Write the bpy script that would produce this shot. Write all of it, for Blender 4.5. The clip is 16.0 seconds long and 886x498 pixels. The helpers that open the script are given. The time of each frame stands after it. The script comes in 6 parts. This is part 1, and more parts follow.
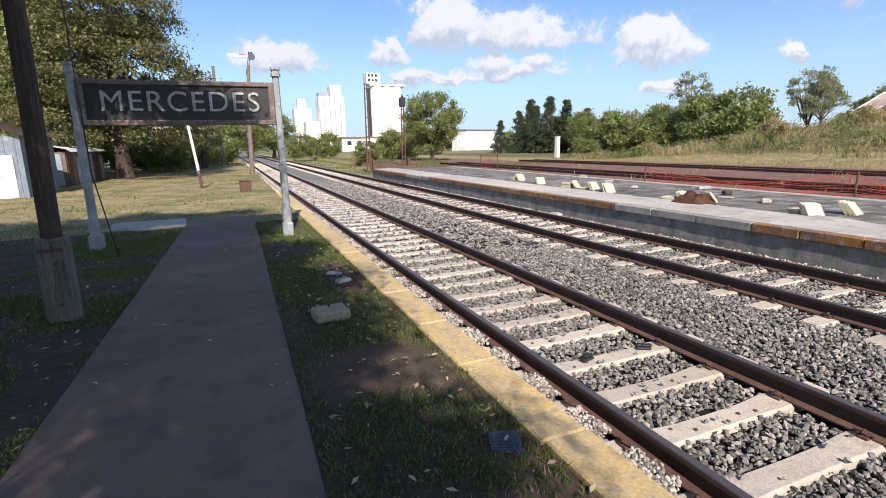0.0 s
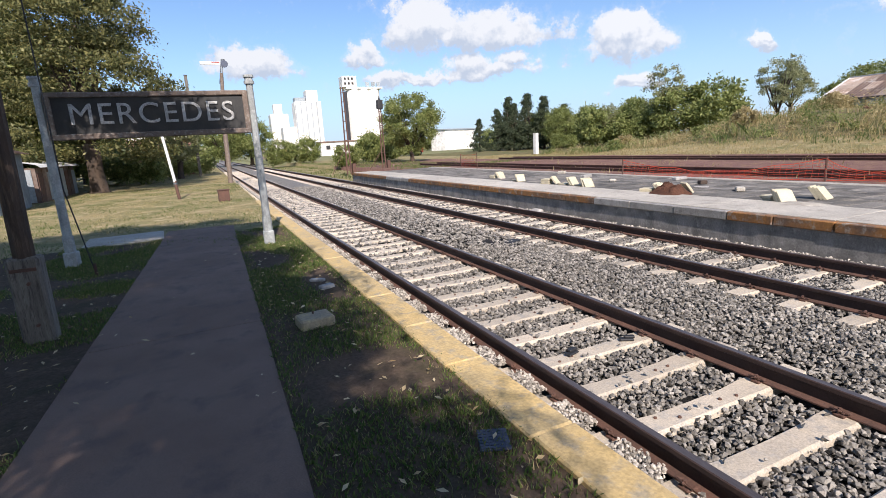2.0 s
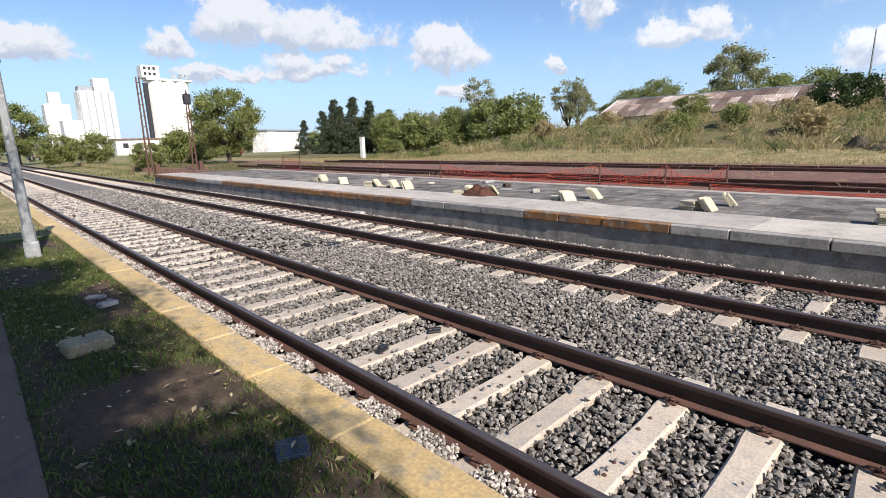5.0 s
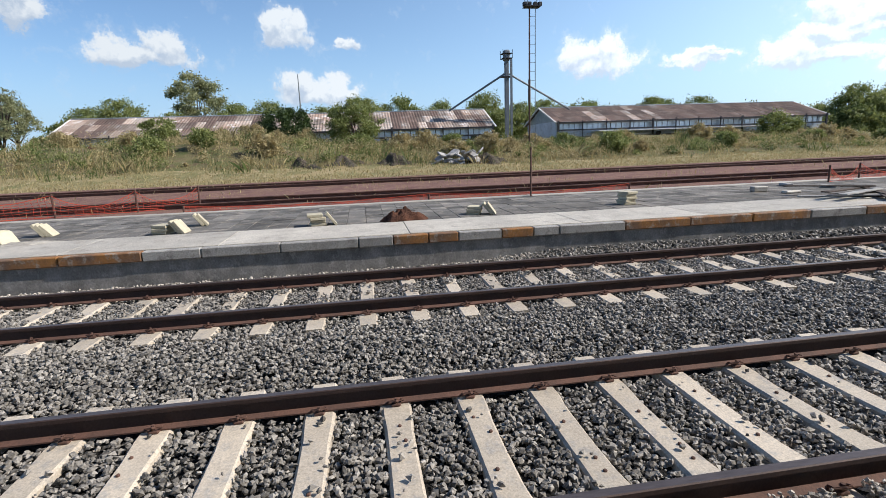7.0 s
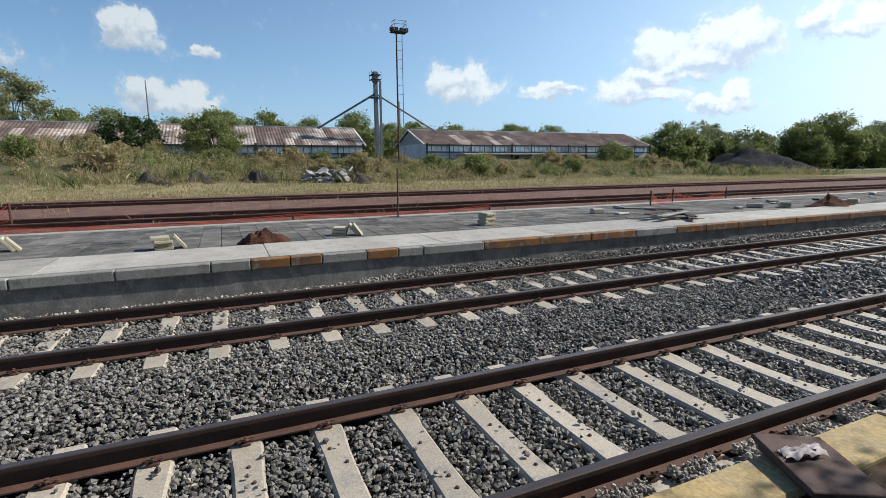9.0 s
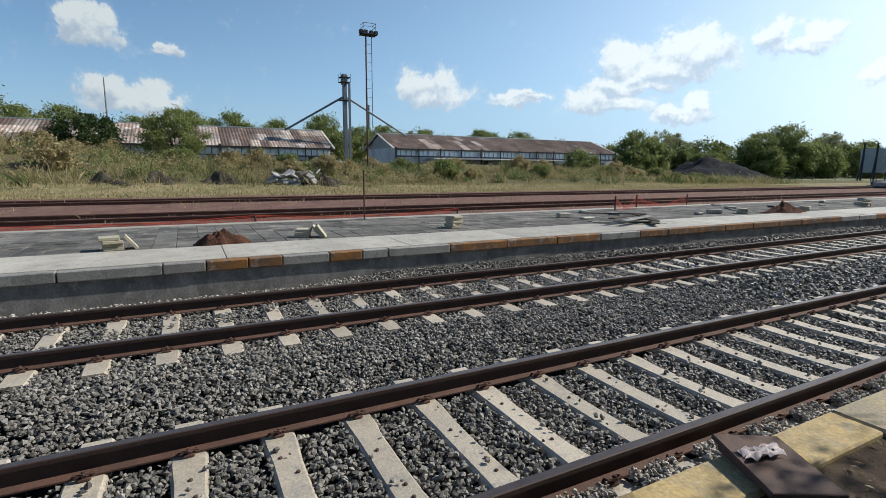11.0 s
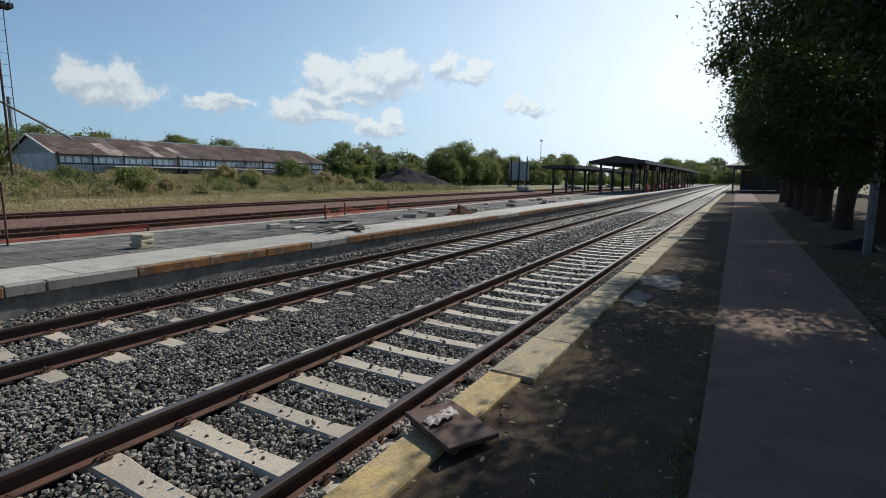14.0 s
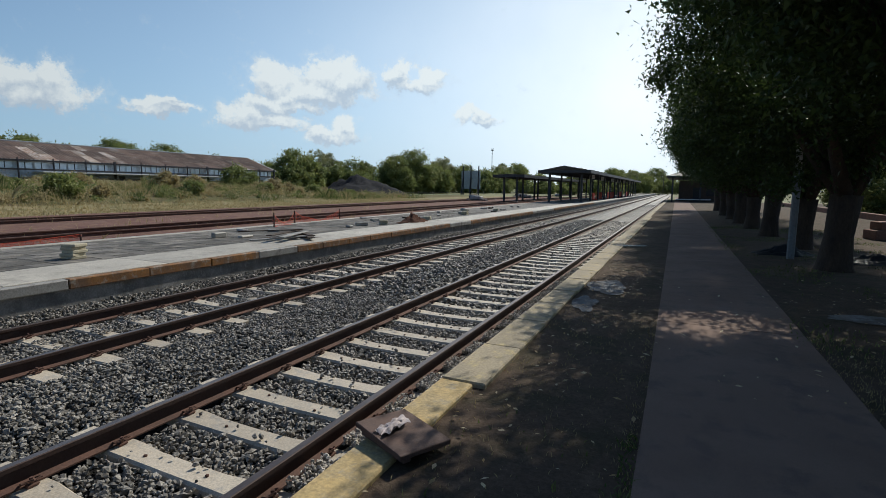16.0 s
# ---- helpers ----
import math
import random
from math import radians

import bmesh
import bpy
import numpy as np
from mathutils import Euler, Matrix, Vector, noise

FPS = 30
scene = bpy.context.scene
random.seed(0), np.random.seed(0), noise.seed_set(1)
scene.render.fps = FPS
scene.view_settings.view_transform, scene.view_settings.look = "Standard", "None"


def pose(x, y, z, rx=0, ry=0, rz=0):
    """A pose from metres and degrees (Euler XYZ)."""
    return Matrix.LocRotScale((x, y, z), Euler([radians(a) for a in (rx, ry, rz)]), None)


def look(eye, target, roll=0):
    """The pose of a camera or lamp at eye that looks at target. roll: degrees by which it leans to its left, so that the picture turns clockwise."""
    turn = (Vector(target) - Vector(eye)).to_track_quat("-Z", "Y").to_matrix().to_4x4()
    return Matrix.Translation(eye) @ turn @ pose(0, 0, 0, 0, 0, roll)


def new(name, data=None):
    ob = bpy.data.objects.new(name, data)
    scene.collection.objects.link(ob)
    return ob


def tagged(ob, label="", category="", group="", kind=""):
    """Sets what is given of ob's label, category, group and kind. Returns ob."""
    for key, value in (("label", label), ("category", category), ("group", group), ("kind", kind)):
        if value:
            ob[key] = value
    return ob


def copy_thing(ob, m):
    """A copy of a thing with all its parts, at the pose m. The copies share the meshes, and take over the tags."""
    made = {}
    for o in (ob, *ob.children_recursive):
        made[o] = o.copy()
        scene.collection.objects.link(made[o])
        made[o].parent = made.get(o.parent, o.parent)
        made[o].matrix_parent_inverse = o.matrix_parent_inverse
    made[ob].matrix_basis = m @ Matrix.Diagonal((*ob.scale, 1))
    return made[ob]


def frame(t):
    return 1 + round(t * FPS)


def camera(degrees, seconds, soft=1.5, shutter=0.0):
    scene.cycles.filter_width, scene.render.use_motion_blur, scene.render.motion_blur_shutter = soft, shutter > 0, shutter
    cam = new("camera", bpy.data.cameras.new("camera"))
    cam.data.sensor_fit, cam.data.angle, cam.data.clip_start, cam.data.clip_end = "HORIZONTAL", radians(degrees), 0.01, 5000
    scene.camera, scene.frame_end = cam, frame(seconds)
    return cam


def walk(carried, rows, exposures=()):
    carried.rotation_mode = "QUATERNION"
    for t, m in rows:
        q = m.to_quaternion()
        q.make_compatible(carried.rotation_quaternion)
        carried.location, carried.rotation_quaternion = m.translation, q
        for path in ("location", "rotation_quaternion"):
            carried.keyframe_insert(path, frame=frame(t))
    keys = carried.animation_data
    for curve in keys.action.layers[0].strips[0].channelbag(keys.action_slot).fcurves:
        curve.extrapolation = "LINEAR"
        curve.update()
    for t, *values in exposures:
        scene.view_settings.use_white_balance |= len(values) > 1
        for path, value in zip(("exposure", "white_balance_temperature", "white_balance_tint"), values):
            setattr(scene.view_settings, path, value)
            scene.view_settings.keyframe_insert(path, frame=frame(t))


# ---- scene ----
cam = camera(83.71, 16.0, soft=0.65)
PATH = [
    (0, 0.000, -0.000, 1.950, 78.09, 1.07, -23.01),
    (0.5, 0.007, -0.008, 1.971, 78.00, 1.59, -23.88),
    (1, 0.015, -0.001, 1.973, 77.98, 2.31, -24.87),
    (1.5, 0.013, -0.005, 1.969, 77.99, 2.81, -24.98),
    (2, 0.019, -0.024, 1.964, 78.04, 3.21, -25.33),
    (2.5, 0.013, -0.037, 1.970, 78.03, 2.90, -26.20),
    (3, 0.056, -0.077, 1.969, 77.91, 2.37, -30.01),
    (5.5, 0.261, -0.217, 1.901, 77.43, 1.30, -54.91),
    (6, 0.216, -0.390, 1.910, 77.76, 1.13, -71.93),
    (6.5, 0.225, -0.539, 1.909, 78.29, 0.77, -92.51),
    (7, 0.203, -0.579, 1.916, 78.40, 2.04, -99.24),
    (7.5, 0.235, -0.572, 1.913, 78.38, 2.51, -99.93),
    (8, 0.203, -0.586, 1.936, 79.14, 1.89, -102.96),
    (8.5, 0.138, -0.662, 1.970, 79.91, 0.98, -111.57),
    (11, 0.231, -0.842, 1.898, 80.80, -0.43, -117.20),
    (11.5, 0.175, -0.930, 1.872, 81.27, -1.65, -125.45),
    (12, 0.122, -0.970, 1.889, 81.23, -1.35, -132.78),
    (12.5, 0.068, -0.937, 1.895, 81.49, -1.15, -141.19),
    (13, 0.065, -0.951, 1.886, 81.51, -0.87, -145.33),
    (13.5, 0.059, -0.937, 1.905, 81.51, -0.57, -146.60),
    (14, 0.045, -0.929, 1.929, 82.01, -0.17, -149.23),
    (14.5, 0.043, -0.920, 1.932, 82.26, -0.15, -151.49),
    (15, 0.038, -0.910, 1.940, 82.61, -0.54, -154.07),
    (15.5, 0.031, -0.911, 1.931, 82.91, -0.68, -154.32),
    (16, 0.015, -0.914, 1.931, 82.98, -0.48, -154.66),
]
EXPOSURES = [(0, .54, 6180, 16.5), (3, .54, 6180, 16.5), (5.5, .46, 6150, 15), (7, .34, 6020, 11), (8.5, .10, 5940, 8), (11.0, -.03, 5980, 6), (13, -.25, 6000, 6.5), (16, -.32, 6050, 6)]
walk(cam, [(r[0], pose(*r[1:])) for r in PATH], EXPOSURES)

# ---- world, sun ----
SUN_AZ, SUN_EL = 190.0, 40.0            # compass from +y, clockwise; degrees
world = bpy.data.worlds.new("world")
scene.world = world
world.use_nodes = True


class Nodes:
    """A short way to write node trees."""
    def __init__(self, tree):
        self.t = tree

    def add(self, kind, ins=None, **props):
        n = self.t.nodes.new(kind)
        for k, v in props.items():
            setattr(n, k, v)
        for k, v in (ins or {}).items():
            self.put(n.inputs[k], v)
        return n

    def put(self, socket, v):
        if isinstance(v, bpy.types.NodeSocket):
            self.t.links.new(v, socket)
        elif isinstance(v, bpy.types.Node):
            self.t.links.new(v.outputs[0], socket)
        else:
            socket.default_value = v

    def math(self, op, a, b=0.0, c=0.0):
        return self.add("ShaderNodeMath", {0: a, 1: b, 2: c}, operation=op).outputs[0]

    def mix(self, fac, a, b, blend="MIX"):
        n = self.add("ShaderNodeMix", {"Factor": fac, 6: a, 7: b}, data_type="RGBA", blend_type=blend)
        return n.outputs[2]

    def ramp(self, fac, stops):
        n = self.add("ShaderNodeValToRGB", {0: fac})
        el = n.color_ramp.elements
        while len(el) < len(stops):
            el.new(0.5)
        for e, (p, c) in zip(el, stops):
            e.position = p
            e.color = (c, c, c, 1) if isinstance(c, (int, float)) else (*c, 1)
        return n.outputs[0]

    def noise(self, vec, scale, detail=4.0, rough=0.55):
        return self.add("ShaderNodeTexNoise", {"Vector": vec, "Scale": scale, "Detail": detail, "Roughness": rough}).outputs[0]


def rgb(c):
    return (*c, 1.0)


def sky():
    t = world.node_tree
    t.nodes.clear()
    n = Nodes(t)
    air = n.add("ShaderNodeTexSky", sky_type="NISHITA", sun_disc=False, sun_elevation=radians(SUN_EL), sun_rotation=radians(SUN_AZ),
                air_density=1.0, dust_density=0.25, ozone_density=2.0)
    way = n.add("ShaderNodeTexCoord").outputs["Generated"]
    sep = n.add("ShaderNodeSeparateXYZ", {0: way})
    az = n.math("MULTIPLY", n.math("ARCTAN2", sep.outputs[0], sep.outputs[1]), 180 / math.pi)     # clockwise from +y
    el = n.math("MULTIPLY", n.math("ARCSINE", sep.outputs[2]), 180 / math.pi)
    warp = n.add("ShaderNodeTexNoise", {"Vector": way, "Scale": 16.0, "Detail": 8.0, "Roughness": 0.62})
    wsep = n.add("ShaderNodeSeparateColor", {0: warp.outputs[1]})
    wx = n.math("MULTIPLY_ADD", wsep.outputs[0], 5.5, -2.75)
    wy = n.math("MULTIPLY_ADD", wsep.outputs[1], 3.6, -1.8)
    azw, elw = n.math("ADD", az, wx), n.math("ADD", el, wy)
    total = above = None
    for a, e, w, h, k in CLOUDS:
        dx = n.math("DIVIDE", n.math("SUBTRACT", azw, a), w)
        dy = n.math("DIVIDE", n.math("SUBTRACT", elw, e), h)
        d = n.math("ADD", n.math("MULTIPLY", dx, dx), n.math("MULTIPLY", dy, dy))
        g = n.math("MULTIPLY", n.math("POWER", 2.718, n.math("MULTIPLY", d, -1.0)), k)
        total = g if total is None else n.math("MAXIMUM", total, g)
        up = n.math("ADD", dy, 0.55)
        g = n.math("MULTIPLY", n.math("POWER", 2.718, n.math("MULTIPLY", n.math("ADD", n.math("MULTIPLY", dx, dx), n.math("MULTIPLY", up, up)), -1.0)), k)
        above = g if above is None else n.math("MAXIMUM", above, g)
    fine = n.noise(way, 30.0, 9.0, 0.68)
    dens = n.math("ADD", total, n.math("MULTIPLY_ADD", fine, 1.5, -0.76))
    cover = n.ramp(dens, [(0.12, 0.0), (0.32, 0.16), (0.43, 0.72), (0.56, 1.0)])
    lit = n.math("ADD", n.math("MULTIPLY", n.math("SUBTRACT", total, above), 1.5), n.math("MULTIPLY_ADD", n.noise(way, 42.0, 7.0, 0.6), 2.2, -0.55))
    shade = n.ramp(lit, [(0.15, 0.0), (0.85, 1.0)])
    white = n.mix(shade, (0.64, 0.73, 0.83, 1), (1.0, 1.03, 1.02, 1))
    sx = n.math("DIVIDE", n.math("SUBTRACT", n.math("WRAP", az, 360.0, 0.0), 182.0), 75.0)
    gain = n.math("MULTIPLY_ADD", n.math("POWER", 2.718, n.math("MULTIPLY", n.math("MULTIPLY", sx, sx), -1.0)), 4.2, 5.3)
    cloud = n.mix(1.0, white, n.add("ShaderNodeCombineColor", {0: gain, 1: gain, 2: gain}).outputs[0], "MULTIPLY")
    vx, vy = n.math("DIVIDE", n.math("SUBTRACT", n.math("WRAP", az, 360.0, 0.0), 182.0), 31.0), n.math("DIVIDE", n.math("SUBTRACT", el, 10.0), 20.0)
    veil = n.math("MULTIPLY", n.math("POWER", 2.718, n.math("MULTIPLY", n.math("ADD", n.math("MULTIPLY", vx, vx), n.math("MULTIPLY", vy, vy)), -1.0)), n.math("MULTIPLY_ADD", n.noise(way, 5.0, 5.0), 0.4, 0.6))
    low = n.math("DIVIDE", el, 7.5)
    mist = n.math("MULTIPLY", n.math("POWER", 2.718, n.math("MULTIPLY", n.math("MULTIPLY", low, low), -1.0)), 0.75)
    deep = n.mix(1.0, air.outputs[0], (0.74, 0.83, 0.90, 1), "MULTIPLY")
    thin = n.mix(mist, deep, (2.9, 4.1, 5.5, 1))
    bx = n.math("DIVIDE", n.math("SUBTRACT", n.math("WRAP", az, 360.0, 0.0), 182.0), 70.0)
    broad_veil = n.math("MULTIPLY", n.math("POWER", 2.718, n.math("MULTIPLY", n.math("ADD", n.math("MULTIPLY", bx, bx), n.math("MULTIPLY", vy, vy)), -1.0)), 0.62)
    thin = n.mix(broad_veil, thin, (6.4, 8.6, 10.4, 1))
    thin = n.mix(veil, thin, (12.5, 12.4, 12.2, 1))
    both = n.mix(cover, thin, cloud)
    bg = n.add("ShaderNodeBackground", {0: both, 1: 0.115})
    n.add("ShaderNodeOutputWorld", {0: bg})


# cumulus: compass, height, half width, half height (degrees)
BANKS = [(29.4, 12.1, 9.0, 2.3), (45.0, 9.6, 4.7, 2.0), (17.6, 9.8, 2.7, 1.1), (31.1, 7.9, 5.8, 1.1), (5.6, 9.2, 4.7, 1.4), (45.8, 4.9, 2.5, 0.7),
         (56.9, 7.6, 1.3, 0.6), (23.4, 7.3, 6.2, 0.7), (60.6, 13.4, 2.3, 1.8), (69.4, 9.8, 5.5, 1.3), (83.1, 12.4, 2.8, 1.4), (89.1, 11.3, 1.4, 0.6),
         (85.9, 6.6, 4.4, 1.5), (116.2, 8.7, 3.7, 1.8), (126.0, 7.8, 2.9, 0.5), (136.8, 8.9, 4.7, 1.0), (116.5, 8.6, 2.8, 1.4), (125.2, 7.6, 2.9, 0.7),
         (140.3, 10.9, 6.2, 2.0), (135.0, 7.3, 4.8, 1.2), (142.6, 5.9, 2.8, 1.1), (152.0, 12.0, 3.3, 1.2), (158.4, 7.9, 2.2, 0.8), (-50, 15, 9, 3),
         (232, 18, 9, 3.5)]


def puffs(seed):
    """Each bank of cloud: a long flat base with heaped puffs of uneven size on it."""
    g = random.Random(seed)
    out = []
    for a, e, w, h in BANKS:
        w, h = w * 1.1, h * 1.3
        out.append((a, e - .3 * h, w * .95, h * .6, .9))
        for k in (-.45, .2):
            out.append((a + w * (k + g.uniform(-.2, .2)), e + h * g.uniform(-.05, .35), w * g.uniform(.36, .55), h * g.uniform(.65, .95), g.uniform(.85, 1.05)))
    return out


CLOUDS = puffs(3)
sky()

sun_data = bpy.data.lights.new("sun", "SUN")
sun_data.energy, sun_data.angle, sun_data.color = 5.0, radians(0.53), (1.0, 0.905, 0.77)
sun = new("sun", sun_data)
sun_to = Vector((math.sin(radians(SUN_AZ)) * math.cos(radians(SUN_EL)), math.cos(radians(SUN_AZ)) * math.cos(radians(SUN_EL)), math.sin(radians(SUN_EL))))
sun.matrix_world = look(sun_to * 60, (0, 0, 0))


# ---- materials ----
def material(name, base, second=None, scale=3.0, fine=40.0, rough=0.85, metal=0.0, bump=0.2, bump_dist=0.01, third=None, vary=0.0, island=0.0, spec=0.5, stops=(0.35, 0.65), streak=None):
    """A surface with stains at a large scale, grain at a small one, and relief. third: a second stain colour; vary: spread from object to object; island: from piece to piece."""
    m = bpy.data.materials.new(name)
    m.use_nodes = True
    t = m.node_tree
    t.nodes.clear()
    n = Nodes(t)
    pos = n.add("ShaderNodeNewGeometry").outputs["Position"]
    vec = n.add("ShaderNodeMapping", {"Vector": pos, "Scale": streak}).outputs[0] if streak else pos
    big = n.noise(vec, scale, 6.0, 0.6)
    small = n.noise(vec, fine, 5.0, 0.65)
    col = n.mix(n.ramp(big, [(stops[0], 0.0), (stops[1], 1.0)]), rgb(base), rgb(second or [c * 0.7 for c in base]))
    if third:
        col = n.mix(n.ramp(n.noise(vec, scale * 2.7, 5.0, 0.7), [(0.52, 0.0), (0.66, 0.9)]), col, rgb(third))
    grain = n.ramp(small, [(0.25, 0.62), (0.75, 1.25)])
    col = n.mix(1.0, col, grain, "MULTIPLY")
    if vary:
        r = n.add("ShaderNodeObjectInfo").outputs["Random"]
        col = n.mix(1.0, col, n.ramp(r, [(0.0, 1 - vary), (1.0, 1 + vary)]), "MULTIPLY")
    if island:
        r = n.add("ShaderNodeNewGeometry").outputs["Random Per Island"]
        col = n.mix(1.0, col, n.ramp(r, [(0.0, 1 - island), (1.0, 1 + island)]), "MULTIPLY")
    b = n.add("ShaderNodeBump", {"Strength": bump, "Distance": bump_dist, "Height": small})
    p = n.add("ShaderNodeBsdfPrincipled", {"Base Color": col, "Roughness": rough, "Metallic": metal, "Normal": b.outputs[0], "Specular IOR Level": spec})
    n.add("ShaderNodeOutputMaterial", {0: p})
    return m


def leaf_material(name, base, second, through_light=0.4):
    m = bpy.data.materials.new(name)
    m.use_nodes = True
    t = m.node_tree
    t.nodes.clear()
    n = Nodes(t)
    r = n.add("ShaderNodeNewGeometry").outputs["Random Per Island"]
    pos = n.add("ShaderNodeNewGeometry").outputs["Position"]
    col = n.mix(n.ramp(n.math("ADD", n.math("MULTIPLY", r, 0.6), n.math("MULTIPLY", n.noise(pos, 0.9, 3.0), 0.4)), [(0.25, 0.0), (0.75, 1.0)]), rgb(base), rgb(second))
    d = n.add("ShaderNodeBsdfPrincipled", {"Base Color": col, "Roughness": 0.55, "Specular IOR Level": 0.3})
    tr = n.add("ShaderNodeBsdfTranslucent", {"Color": col})
    mx = n.add("ShaderNodeMixShader", {0: through_light, 1: d, 2: tr})
    n.add("ShaderNodeOutputMaterial", {0: mx})
    return m


def plain(name, base, rough=0.6, metal=0.0):
    return material(name, base, [c * 0.85 for c in base], 4.0, 60.0, rough, metal, 0.08, 0.004)


